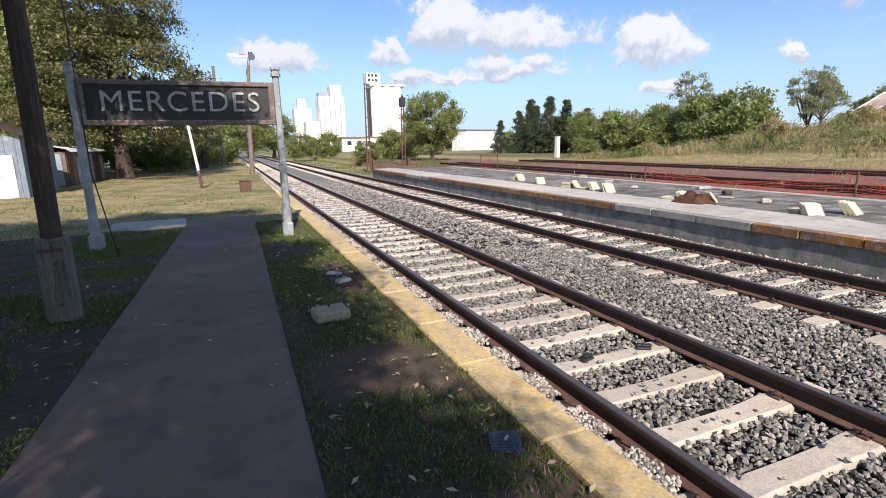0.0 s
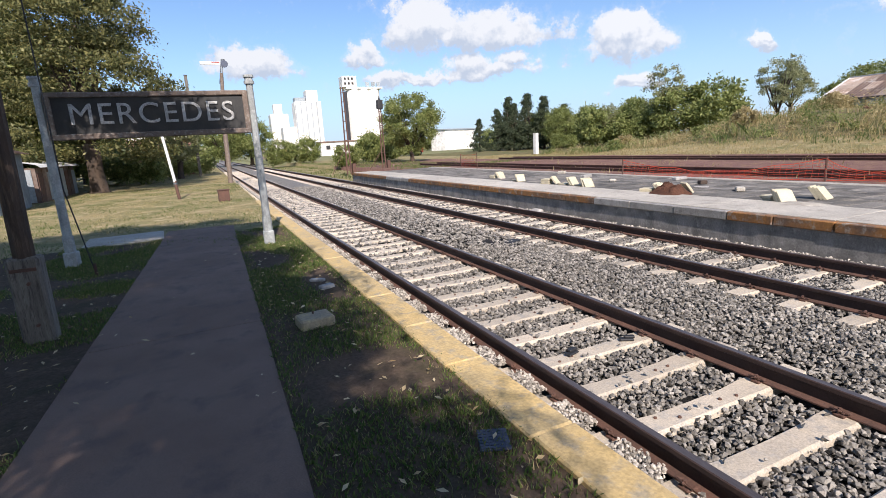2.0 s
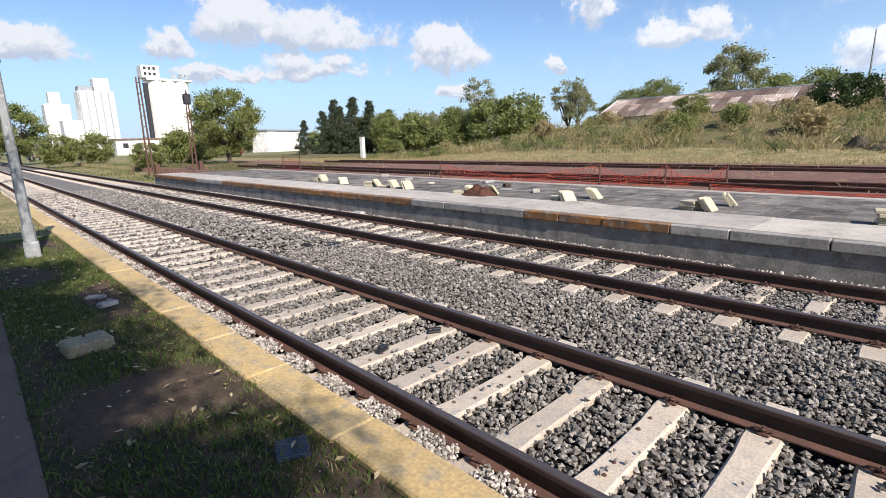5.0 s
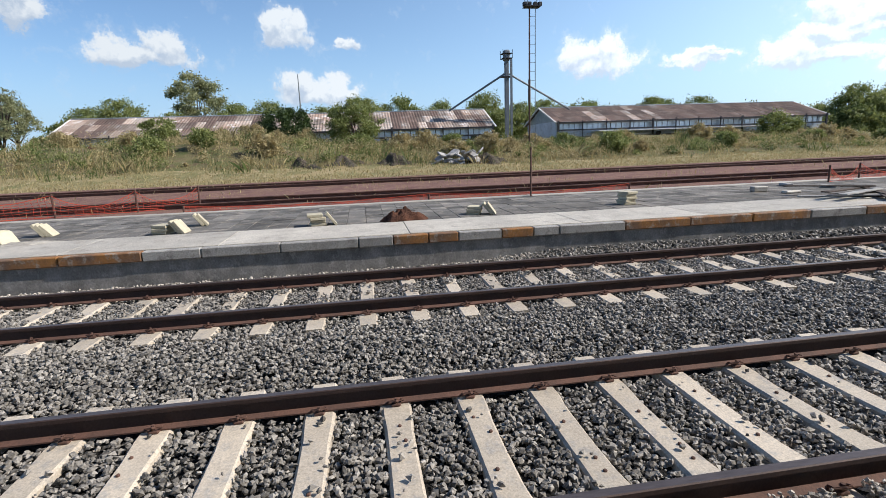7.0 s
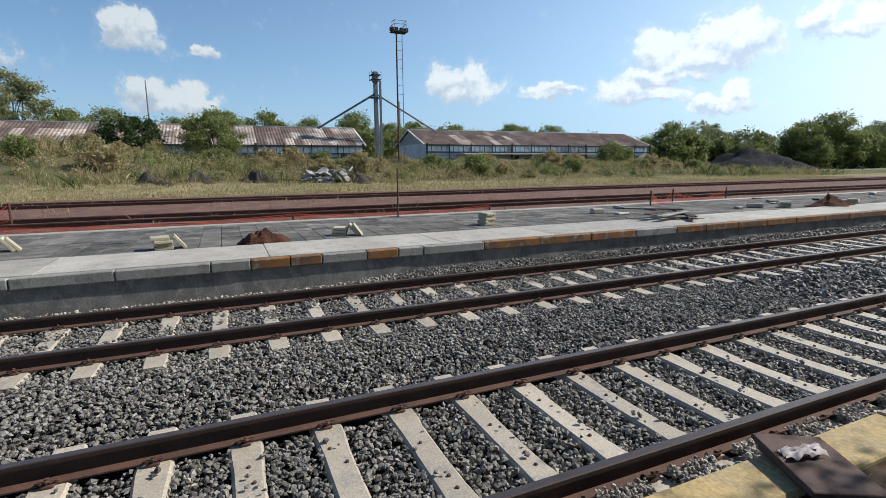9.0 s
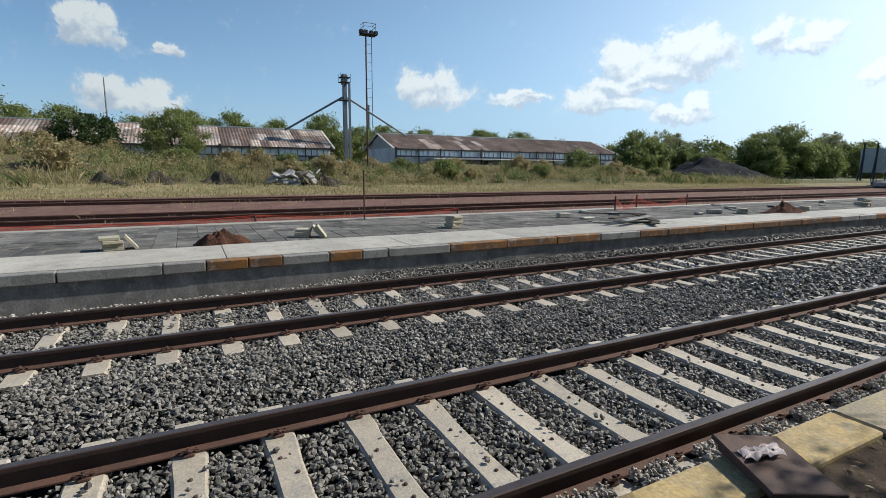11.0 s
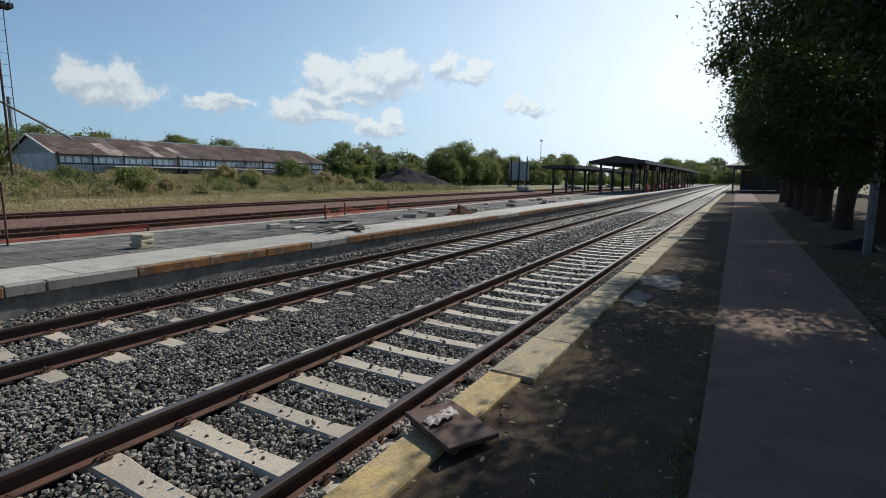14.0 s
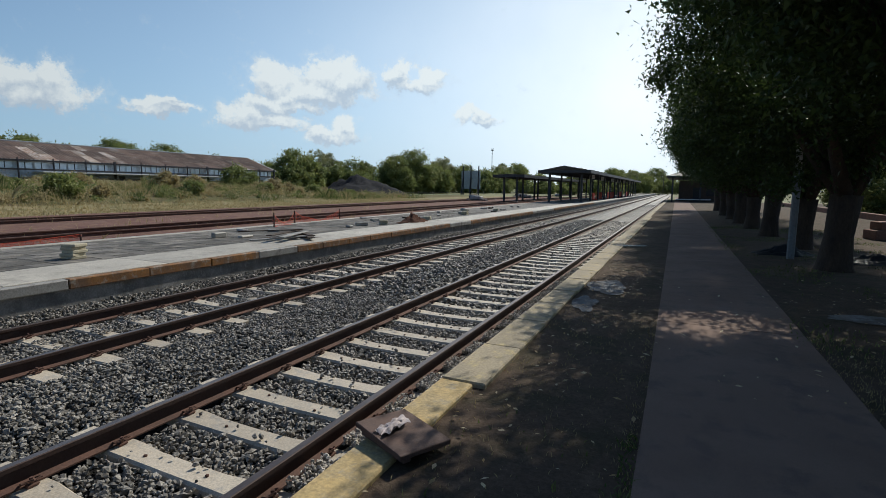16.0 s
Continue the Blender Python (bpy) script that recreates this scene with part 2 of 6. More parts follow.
M = dict(
    soil=material("soil_and_grass", (0.106, 0.077, 0.056), (0.078, 0.064, 0.041), 1.6, 30.0, 0.95, bump=0.5, bump_dist=0.03, third=(0.145, 0.105, 0.075), stops=(0.46, 0.62), spec=0.12),
    dry=material("dry_grass_ground", (0.33, 0.26, 0.14), (0.16, 0.16, 0.068), 0.55, 12.0, 0.95, bump=0.5, bump_dist=0.05, third=(0.40, 0.33, 0.20), spec=0.12),
    bank=material("weedy_bank_ground", (0.20, 0.165, 0.085), (0.10, 0.115, 0.042), 0.5, 10.0, 0.95, bump=0.8, bump_dist=0.08, third=(0.15, 0.10, 0.07), spec=0.12),
    far=material("far_field", (0.20, 0.19, 0.08), (0.13, 0.15, 0.05), 0.06, 1.5, 0.95, bump=0.3, bump_dist=0.1, third=(0.30, 0.25, 0.13)),
    ballast=material("ballast_stone", (0.16, 0.147, 0.129), (0.29, 0.267, 0.236), 5.0, 60.0, 0.6, bump=0.4, bump_dist=0.01, island=0.6, spec=0.4),
    chips=material("pale_stone_chips", (0.34, 0.31, 0.27), (0.47, 0.43, 0.38), 2.0, 60.0, 0.9, bump=0.4, bump_dist=0.01, island=0.55, spec=0.12),
    # near-black: the shade in the gaps between stones is put into this colour
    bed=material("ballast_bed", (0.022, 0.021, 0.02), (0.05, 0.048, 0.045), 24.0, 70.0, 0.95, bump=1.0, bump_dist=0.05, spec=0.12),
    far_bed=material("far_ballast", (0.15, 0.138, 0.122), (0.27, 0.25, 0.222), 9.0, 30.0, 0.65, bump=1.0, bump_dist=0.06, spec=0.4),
    red=material("reddish_gravel", (0.16, 0.09, 0.078), (0.22, 0.13, 0.105), 0.9, 28.0, 0.95, bump=0.8, bump_dist=0.04, third=(0.28, 0.19, 0.11), spec=0.12),
    path=material("worn_asphalt_concrete", (0.225, 0.156, 0.122), (0.275, 0.197, 0.157), 0.8, 120.0, 0.9, bump=0.35, bump_dist=0.006, third=(0.185, 0.138, 0.118), spec=0.12),
    concrete=material("pale_concrete", (0.53, 0.485, 0.41), (0.40, 0.365, 0.31), 1.3, 55.0, 0.65, bump=0.3, bump_dist=0.008, third=(0.33, 0.295, 0.245), vary=0.12),
    face=material("stained_concrete", (0.30, 0.285, 0.265), (0.15, 0.143, 0.135), 2.6, 35.0, 0.9, bump=0.35, bump_dist=0.01, third=(0.34, 0.325, 0.30), streak=(1, 1.0, 0.8)),
    cope=material("coping_concrete", (0.40, 0.385, 0.355), (0.28, 0.265, 0.245), 1.9, 40.0, 0.7, bump=0.35, bump_dist=0.008, third=(0.20, 0.185, 0.17), vary=0.14),
    cope_rust=material("coping_rusty_paint", (0.30, 0.135, 0.035), (0.14, 0.085, 0.055), 2.2, 30.0, 0.85, bump=0.3, bump_dist=0.006, third=(0.30, 0.27, 0.23), vary=0.12),
    sleeper=material("sleeper_concrete", (0.55, 0.475, 0.375), (0.47, 0.405, 0.32), 3.0, 60.0, 0.62, bump=0.3, bump_dist=0.006, third=(0.38, 0.35, 0.31), vary=0.14),
    rail=material("rusty_rail", (0.068, 0.040, 0.033), (0.05, 0.032, 0.028), 2.5, 50.0, 0.7, 0.3, 0.25, 0.004),
    rail_top=material("rail_running_face", (0.20, 0.165, 0.15), (0.13, 0.10, 0.09), 1.2, 60.0, 0.42, 0.7, 0.1, 0.002, streak=(1, 0.1, 1)),
    rust=material("orange_rust", (0.14, 0.072, 0.052), (0.09, 0.05, 0.038), 5.0, 60.0, 0.85, 0.1, 0.4, 0.005),
    yellow=material("worn_yellow_paint", (0.56, 0.40, 0.17), (0.46, 0.35, 0.18), 2.2, 35.0, 0.85, bump=0.4, bump_dist=0.008, third=(0.35, 0.30, 0.215), vary=0.06),
    oldstrip=material("old_strip_concrete", (0.40, 0.33, 0.22), (0.32, 0.27, 0.19), 1.6, 35.0, 0.88, bump=0.3, bump_dist=0.008, third=(0.50, 0.40, 0.20), vary=0.08),
    paver=material("grey_paver", (0.18, 0.168, 0.152), (0.10, 0.096, 0.09), 0.9, 30.0, 0.88, bump=0.4, bump_dist=0.01, third=(0.27, 0.24, 0.20), island=0.35, vary=0.25, spec=0.12),
    silo=material("white_silo_wall", (0.80, 0.78, 0.74), (0.72, 0.69, 0.64), 0.06, 1.2, 0.8, bump=0.05, bump_dist=0.1, third=(0.66, 0.62, 0.56)),
    white=plain("white_paint", (0.78, 0.77, 0.74)),
    dark=plain("dark_opening", (0.02, 0.02, 0.022)),
    black=material("black_enamel", (0.022, 0.022, 0.022), (0.035, 0.033, 0.03), 5.0, 60.0, 0.55, bump=0.2, bump_dist=0.003),
    letter=material("chipped_white_letter", (0.52, 0.52, 0.50), (0.36, 0.35, 0.34), 9.0, 80.0, 0.7, bump=0.3, bump_dist=0.003, third=(0.16, 0.15, 0.14)),
    frame=material("weathered_frame", (0.20, 0.15, 0.115), (0.13, 0.10, 0.085), 6.0, 70.0, 0.85, bump=0.4, bump_dist=0.004, third=(0.30, 0.27, 0.24)),
    post=material("grey_painted_post", (0.36, 0.38, 0.38), (0.26, 0.27, 0.26), 4.0, 60.0, 0.7, bump=0.3, bump_dist=0.004, third=(0.46, 0.47, 0.45)),
    wood=material("dark_weathered_wood", (0.075, 0.05, 0.036), (0.045, 0.032, 0.025), 3.0, 45.0, 0.9, bump=0.6, bump_dist=0.008, third=(0.12, 0.085, 0.06), streak=(4, 4, 0.4)),
    greywood=material("grey_weathered_wood", (0.20, 0.18, 0.155), (0.12, 0.105, 0.09), 3.0, 45.0, 0.9, bump=0.6, bump_dist=0.008, third=(0.05, 0.04, 0.035), streak=(4, 4, 0.5)),
    roof1=material("patched_rusty_roof", (0.40, 0.335, 0.28), (0.27, 0.18, 0.13), 0.35, 5.0, 0.8, 0.1, 0.3, 0.02, third=(0.58, 0.55, 0.52), vary=0.55),
    roof2=material("brown_rusty_roof", (0.17, 0.11, 0.085), (0.11, 0.075, 0.06), 0.3, 5.0, 0.85, 0.1, 0.3, 0.02, third=(0.24, 0.19, 0.16), vary=0.3),
    zinc=material("weathered_zinc", (0.36, 0.40, 0.42), (0.28, 0.31, 0.33), 0.8, 12.0, 0.6, 0.3, 0.2, 0.01, third=(0.44, 0.46, 0.46), vary=0.15),
    tin=material("stained_tin", (0.20, 0.24, 0.28), (0.14, 0.165, 0.19), 1.2, 14.0, 0.7, 0.2, 0.2, 0.01, third=(0.30, 0.31, 0.31), vary=0.2, streak=(1, 1, 0.4)),
    shedwall=material("blue_grey_sheeting", (0.70, 0.74, 0.80), (0.55, 0.59, 0.65), 0.5, 8.0, 0.75, bump=0.2, bump_dist=0.02, third=(0.40, 0.42, 0.43), vary=0.12),
    timber=plain("dark_timber", (0.035, 0.035, 0.042), 0.85),
    steel=material("painted_steel", (0.20, 0.22, 0.24), (0.15, 0.165, 0.18), 1.0, 20.0, 0.6, 0.3, 0.1, 0.005),
    canopy=plain("dark_canopy_steel", (0.045, 0.05, 0.055), 0.6),
    net=plain("orange_safety_net", (0.72, 0.10, 0.05), 0.7),
    block=material("pale_yellow_block", (0.56, 0.50, 0.35), (0.47, 0.42, 0.31), 5.0, 60.0, 0.85, bump=0.2, bump_dist=0.004, vary=0.12),
    earth=material("dug_earth", (0.13, 0.06, 0.038), (0.08, 0.042, 0.03), 5.0, 30.0, 0.95, bump=1.0, bump_dist=0.04, spec=0.12),
    spoil=material("weedy_spoil", (0.13, 0.105, 0.08), (0.07, 0.06, 0.05), 1.6, 12.0, 0.95, bump=1.0, bump_dist=0.12, third=(0.10, 0.115, 0.05), spec=0.12),
    coal=material("dark_gravel_heap", (0.022, 0.022, 0.025), (0.036, 0.036, 0.04), 1.0, 9.0, 0.95, bump=1.0, bump_dist=0.1, spec=0.12),
    rubble=material("pale_rubble", (0.42, 0.40, 0.38), (0.30, 0.285, 0.27), 3.0, 20.0, 0.9, bump=0.4, bump_dist=0.02, island=0.3),
    bark=material("rough_bark", (0.085, 0.058, 0.04), (0.045, 0.033, 0.025), 3.0, 25.0, 0.95, bump=0.9, bump_dist=0.03, streak=(1, 1, 0.35)),
    slate=plain("blue_grey_plastic", (0.07, 0.085, 0.13), 0.6),
    brown=material("brown_board", (0.13, 0.075, 0.055), (0.09, 0.055, 0.045), 5.0, 70.0, 0.8, bump=0.3, bump_dist=0.004),
    rag=plain("crumpled_pale_rag", (0.62, 0.55, 0.56), 0.9),
    brick=material("old_brick_wall", (0.30, 0.16, 0.11), (0.22, 0.12, 0.09), 2.0, 18.0, 0.9, bump=0.4, bump_dist=0.01),
    redpaint=plain("red_paint", (0.42, 0.05, 0.035), 0.6),
    ash=material("pale_ash", (0.21, 0.215, 0.22), (0.10, 0.09, 0.08), 3.0, 40.0, 0.95, bump=0.3, bump_dist=0.01, stops=(0.4, 0.6)),
    glass=plain("dusty_window_pane", (0.80, 0.84, 0.90), 0.3, 0.6),
    leaf_dark=leaf_material("dark_glossy_leaf", (0.022, 0.042, 0.012), (0.07, 0.105, 0.026), 0.3),
    leaf_conifer=leaf_material("conifer_needles", (0.065, 0.08, 0.028), (0.215, 0.20, 0.075), 0.3),
    leaf_fir=leaf_material("dark_fir_needles", (0.035, 0.055, 0.03), (0.085, 0.10, 0.05), 0.2),
    leaf_mid=leaf_material("green_leaf", (0.12, 0.155, 0.042), (0.31, 0.33, 0.115)),
    leaf_light=leaf_material("pale_poplar_leaf", (0.17, 0.185, 0.085), (0.36, 0.36, 0.19)),
    blade=leaf_material("grass_blade", (0.075, 0.115, 0.03), (0.20, 0.22, 0.075)),
    turf=leaf_material("short_turf_leaf", (0.06, 0.11, 0.024), (0.17, 0.205, 0.06), 0.3),
    straw=leaf_material("straw_grass", (0.30, 0.24, 0.11), (0.48, 0.40, 0.21)),
    litter=leaf_material("fallen_leaf", (0.38, 0.26, 0.11), (0.74, 0.64, 0.42)),
)


# ---- mesh helpers ----
def mesh(name, verts, faces, mat, smooth=False):
    me = bpy.data.meshes.new(name)
    me.from_pydata([tuple(map(float, v)) for v in verts], [], [tuple(map(int, f)) for f in faces])
    me.materials.append(mat)
    if smooth:
        me.polygons.foreach_set("use_smooth", [True] * len(me.polygons))
    me.update()
    return me


def thing(name, label, category, at=(0, 0, 0), rz=0.0, group="", kind="", data=None):
    ob = new(name, data)
    ob.matrix_world = pose(*at, 0, 0, rz)
    return tagged(ob, label, category, group, kind)


def part(name, bm, mat, parent, label="", smooth=False):
    me = bm
    if isinstance(bm, bmesh.types.BMesh):
        me = bpy.data.meshes.new(name)
        bm.to_mesh(me)
        bm.free()
        me.materials.append(mat)
        if smooth:
            me.polygons.foreach_set("use_smooth", [True] * len(me.polygons))
    ob = new(name, me)
    ob.parent = parent
    return tagged(ob, label) if label else ob


def box(bm, x0, x1, y0, y1, z0, z1, bevel=0.0, m=None):
    r = bmesh.ops.create_cube(bm, size=1.0)
    vs = r["verts"]
    bmesh.ops.transform(bm, matrix=Matrix.Translation(((x0 + x1) / 2, (y0 + y1) / 2, (z0 + z1) / 2)) @ Matrix.Diagonal((x1 - x0, y1 - y0, z1 - z0, 1)), verts=vs)
    if bevel:
        es = list({e for v in vs for e in v.link_edges})
        vs = list({v for f in bmesh.ops.bevel(bm, geom=es, offset=bevel, segments=1, affect="EDGES", profile=0.5)["faces"] for v in f.verts} | {v for v in vs if v.is_valid})
    if m is not None:
        bmesh.ops.transform(bm, matrix=m, verts=[v for v in vs if v.is_valid])
    return bm


def boxed(*a, **k):
    return box(bmesh.new(), *a, **k)


def tube(bm, points, radii, sides=8, caps=True):
    """A tapered tube along points."""
    rings, pts = [], [Vector(p) for p in points]
    for i, p in enumerate(pts):
        d = (pts[min(i + 1, len(pts) - 1)] - pts[max(i - 1, 0)]).normalized()
        u = d.orthogonal().normalized() if abs(d.z) < 0.95 else Vector((1, 0, 0)) - d * d.x
        u.normalize()
        w = d.cross(u)
        r = radii[i] if hasattr(radii, "__len__") else radii
        rings.append([bm.verts.new(p + (u * math.cos(a) + w * math.sin(a)) * r) for a in (2 * math.pi * k / sides for k in range(sides))])
    for a, b in zip(rings, rings[1:]):
        for k in range(sides):
            bm.faces.new((a[k], a[(k + 1) % sides], b[(k + 1) % sides], b[k]))
    if caps:
        bm.faces.new(rings[0][::-1])
        bm.faces.new(rings[-1])
    return bm


def tubed(points, radii, sides=8):
    return tube(bmesh.new(), points, radii, sides)


def extrude_profile(name, prof, y0, y1, mat_faces, steps=1):
    """A profile in x and z drawn along y. mat_faces: the material of each side."""
    ys = [y0 + (y1 - y0) * i / steps for i in range(steps + 1)]
    n = len(prof)
    verts = [(x, y, z) for y in ys for x, z in prof]
    faces, mi = [], []
    mats = list(dict.fromkeys(mat_faces))
    for i in range(steps):
        for k in range(n):
            a, b = i * n + k, i * n + (k + 1) % n
            faces.append((a, b, b + n, a + n))
            mi.append(mats.index(mat_faces[k]))
    faces += [tuple(range(n))[::-1], tuple(range(steps * n, steps * n + n))]
    mi += [0, 0]
    me = bpy.data.meshes.new(name)
    me.from_pydata(verts, [], faces)
    for m in mats:
        me.materials.append(m)
    me.polygons.foreach_set("material_index", mi)
    me.update()
    return me


def fast_mesh(name, verts, faces, mat):
    """verts (n, 3) and faces (m, k) as arrays."""
    me = bpy.data.meshes.new(name)
    verts, faces = np.asarray(verts, np.float32), np.asarray(faces, np.int32)
    me.vertices.add(len(verts))
    me.vertices.foreach_set("co", verts.ravel())
    k = faces.shape[1]
    me.loops.add(faces.size)
    me.loops.foreach_set("vertex_index", faces.ravel())
    me.polygons.add(len(faces))
    me.polygons.foreach_set("loop_start", np.arange(0, faces.size, k, dtype=np.int32))
    me.materials.append(mat)
    me.update(calc_edges=True)
    me.polygons.foreach_set("use_smooth", [False] * len(faces))
    return me


rng = np.random.default_rng(7)


# ---- plan ----
NEAR = -0.05                     # ground beside the path
RAILS_1, RAILS_2 = (2.468, 4.091), (6.506, 8.085)
FACE_X, PLAT_Z, PLAT_BACK = 8.80, 0.43, 14.7
STRIP = (1.75, 2.12)
BED_Z = -0.235


def smooth(a, b, v):
    t = min(1.0, max(0.0, (v - a) / (b - a)))
    return t * t * (3 - 2 * t)


def land(x, y):
    """The height of the ground."""
    wob = noise.noise(Vector((x * 0.35, y * 0.35, 0.0)))
    if x < STRIP[1] - 0.2:
        return NEAR + wob * 0.015 + noise.noise(Vector((x * 2.1, y * 2.1, 3.0))) * 0.008
    if x < PLAT_BACK:
        return -0.42
    z = 0.33 * smooth(44, 32, y) * (1 - smooth(60, 120, x)) + wob * 0.03
    crest = 1.1 + 1.35 * smooth(-12, 10, y) - 1.0 * smooth(-40, -62, y)
    crest *= 1 - smooth(24, 46, y)
    rise = smooth(32, 48, x)
    bank = rise * crest * (1 + 0.28 * noise.noise(Vector((x * 0.12, y * 0.12, 5.0)))) + rise * 0.2 * wob
    bank += smooth(54, 64, x) * (2.4 - crest) * smooth(50, 30, y) * smooth(-85, -65, y)
    return z + bank


def ground():
    def axis(stops):
        out = []
        for a, b, s in stops:
            out += list(np.arange(a, b, s))
        return out
    xs = axis([(-900, -120, 60), (-120, -20, 8), (-20, -6, 1.0), (-6, 2.16, 0.34), (2.16, 14.7, 2.5), (14.7, 38, 1.4), (38, 62, 1.1), (62, 140, 8), (140, 1500, 85)])
    ys = axis([(-1600, -160, 90), (-160, -40, 6), (-40, 40, 1.6), (40, 120, 6), (120, 1600, 80)])
    nx, ny = len(xs), len(ys)
    verts = [(x, y, land(x, y)) for y in ys for x in xs]
    faces = [(j * nx + i, j * nx + i + 1, (j + 1) * nx + i + 1, (j + 1) * nx + i) for j in range(ny - 1) for i in range(nx - 1)]
    me = bpy.data.meshes.new("ground")
    me.from_pydata(verts, [], faces)
    for m in (M["soil"], M["dry"], M["far"], M["red"], M["bank"]):
        me.materials.append(m)
    idx = []
    for j in range(ny - 1):
        for i in range(nx - 1):
            x, y = xs[i], ys[j]
            idx.append(2 if abs(y) > 100 or x > 70 or x < -30 else 3 if 14 < x < 29.5 and y < 60 else 4 if x > 36 else 1 if (x > 29 or y > 13) else 0)
    me.polygons.foreach_set("material_index", idx)
    me.polygons.foreach_set("use_smooth", [True] * len(idx))
    tagged(new("ground", me), "patchy grass, bare soil and dry field", "ground", kind="structure")


ground()


# ---- tracks ----
def rail_profile(cx):
    h = [(-0.07, -0.17), (0.07, -0.17), (0.07, -0.158), (0.014, -0.142), (0.009, -0.05), (0.036, -0.036), (0.036, -0.006), (0.028, 0.0), (-0.028, 0.0), (-0.036, -0.006), (-0.036, -0.036), (-0.009, -0.05), (-0.014, -0.142), (-0.07, -0.158)]
    mats = [M["rust"], M["rust"], M["rust"], M["rail"], M["rail"], M["rail"], M["rail"], M["rail_top"], M["rail"], M["rail"], M["rail"], M["rail"], M["rust"], M["rust"]]
    return [(cx + x, z) for x, z in h], mats


def sleeper_mesh():
    """A prestressed concrete sleeper, waisted, with raised rail seats."""
    bm = bmesh.new()
    half = 1.26
    stations = [(-half, .0, .115), (-1.05, .0, .125), (-.62, .0, .125), (-.38, -.012, .11), (0, -.016, .108), (.38, -.012, .11), (.62, .0, .125), (1.05, .0, .125), (half, .0, .115)]
    rings = []
    for x, top, w in stations:
        rings.append([bm.verts.new(v) for v in ((x, -w - .02, -.2), (x, -w, top - .02), (x, -w + .02, top), (x, w - .02, top), (x, w, top - .02), (x, w + .02, -.2))])
    for a, b in zip(rings, rings[1:]):
        for k in range(5):
            bm.faces.new((a[k], b[k], b[k + 1], a[k + 1]))
    bm.faces.new(rings[0])
    bm.faces.new(rings[-1][::-1])
    bmesh.ops.recalc_face_normals(bm, faces=bm.faces)
    me = bpy.data.meshes.new("sleeper")
    bm.to_mesh(me)
    bm.free()
    me.materials.append(M["sleeper"])
    return me


def fastener_mesh():
    """A spring clip with its bolt and shoulder, beside the rail's foot."""
    bm = bmesh.new()
    box(bm, .072, .12, -.04, .04, -.172, -.145, 0.008)
    tube(bm, [(.05, -.045, -.145), (.10, -.06, -.125), (.12, 0, -.115), (.10, .06, -.125), (.05, .045, -.145)], .0095, 6)
    tube(bm, [(.10, 0, -.15), (.10, 0, -.10)], .014, 6)
    me = bpy.data.meshes.new("fastener")
    bm.to_mesh(me)
    bm.free()
    me.materials.append(M["rust"])
    return me


SLEEPER, FASTENER = sleeper_mesh(), fastener_mesh()


def bolt_mesh():
    bm = bmesh.new()
    tube(bm, [(0, 0, -.21), (0, 0, -.168), (0, 0, -.163)], [.015, .015, .009], 7)
    me = bpy.data.meshes.new("bolt")
    bm.to_mesh(me)
    bm.free()
    me.materials.append(M["rust"])
    return me


BOLT = bolt_mesh()


def track(name, rails, pitch, first, y_from, y_to, label, bolts):
    tr = thing(name, label, "railway track", kind="structure")
    for cx in rails:
        prof, mats = rail_profile(cx)
        part("rail", extrude_profile("rail", prof, y_from, y_to, mats, 60), None, tr, "rust-brown steel rail with a worn top")
    mid = (rails[0] + rails[1]) / 2
    for k in range(-int((78 + first) / pitch), int((78 - first) / pitch)):
        y = first + pitch * k
        s = part("sleeper", SLEEPER, None, tr)
        s.matrix_basis = pose(mid + random.uniform(-.012, .012), y + random.uniform(-.008, .008), -.172 + random.uniform(-.004, 0), 0, 0, random.uniform(-.35, .35))
        if -13 < y < 14:
            for cx in rails:
                for side in (0, 180):
                    f = part("fastener", FASTENER, None, s)
                    f.matrix_basis = Matrix.Translation((cx - mid, 0, .172)) @ pose(0, 0, 0, 0, 0, side)
            if bolts:
                for bx in (-.42, -.25, .22, .40):
                    if random.random() < .3:
                        continue
                    f = part("bolt", BOLT, None, s)
                    f.matrix_basis = pose(bx + random.uniform(-.02, .02), random.uniform(-.05, .05), .172 - .006)


track("track_1", RAILS_1, 0.628, 1.78, -260, 330, "broad gauge track with pale concrete sleepers", True)
track("track_2", RAILS_2, 0.654, 1.435, -260, 330, "broad gauge track with pale concrete sleepers beside the platform", False)


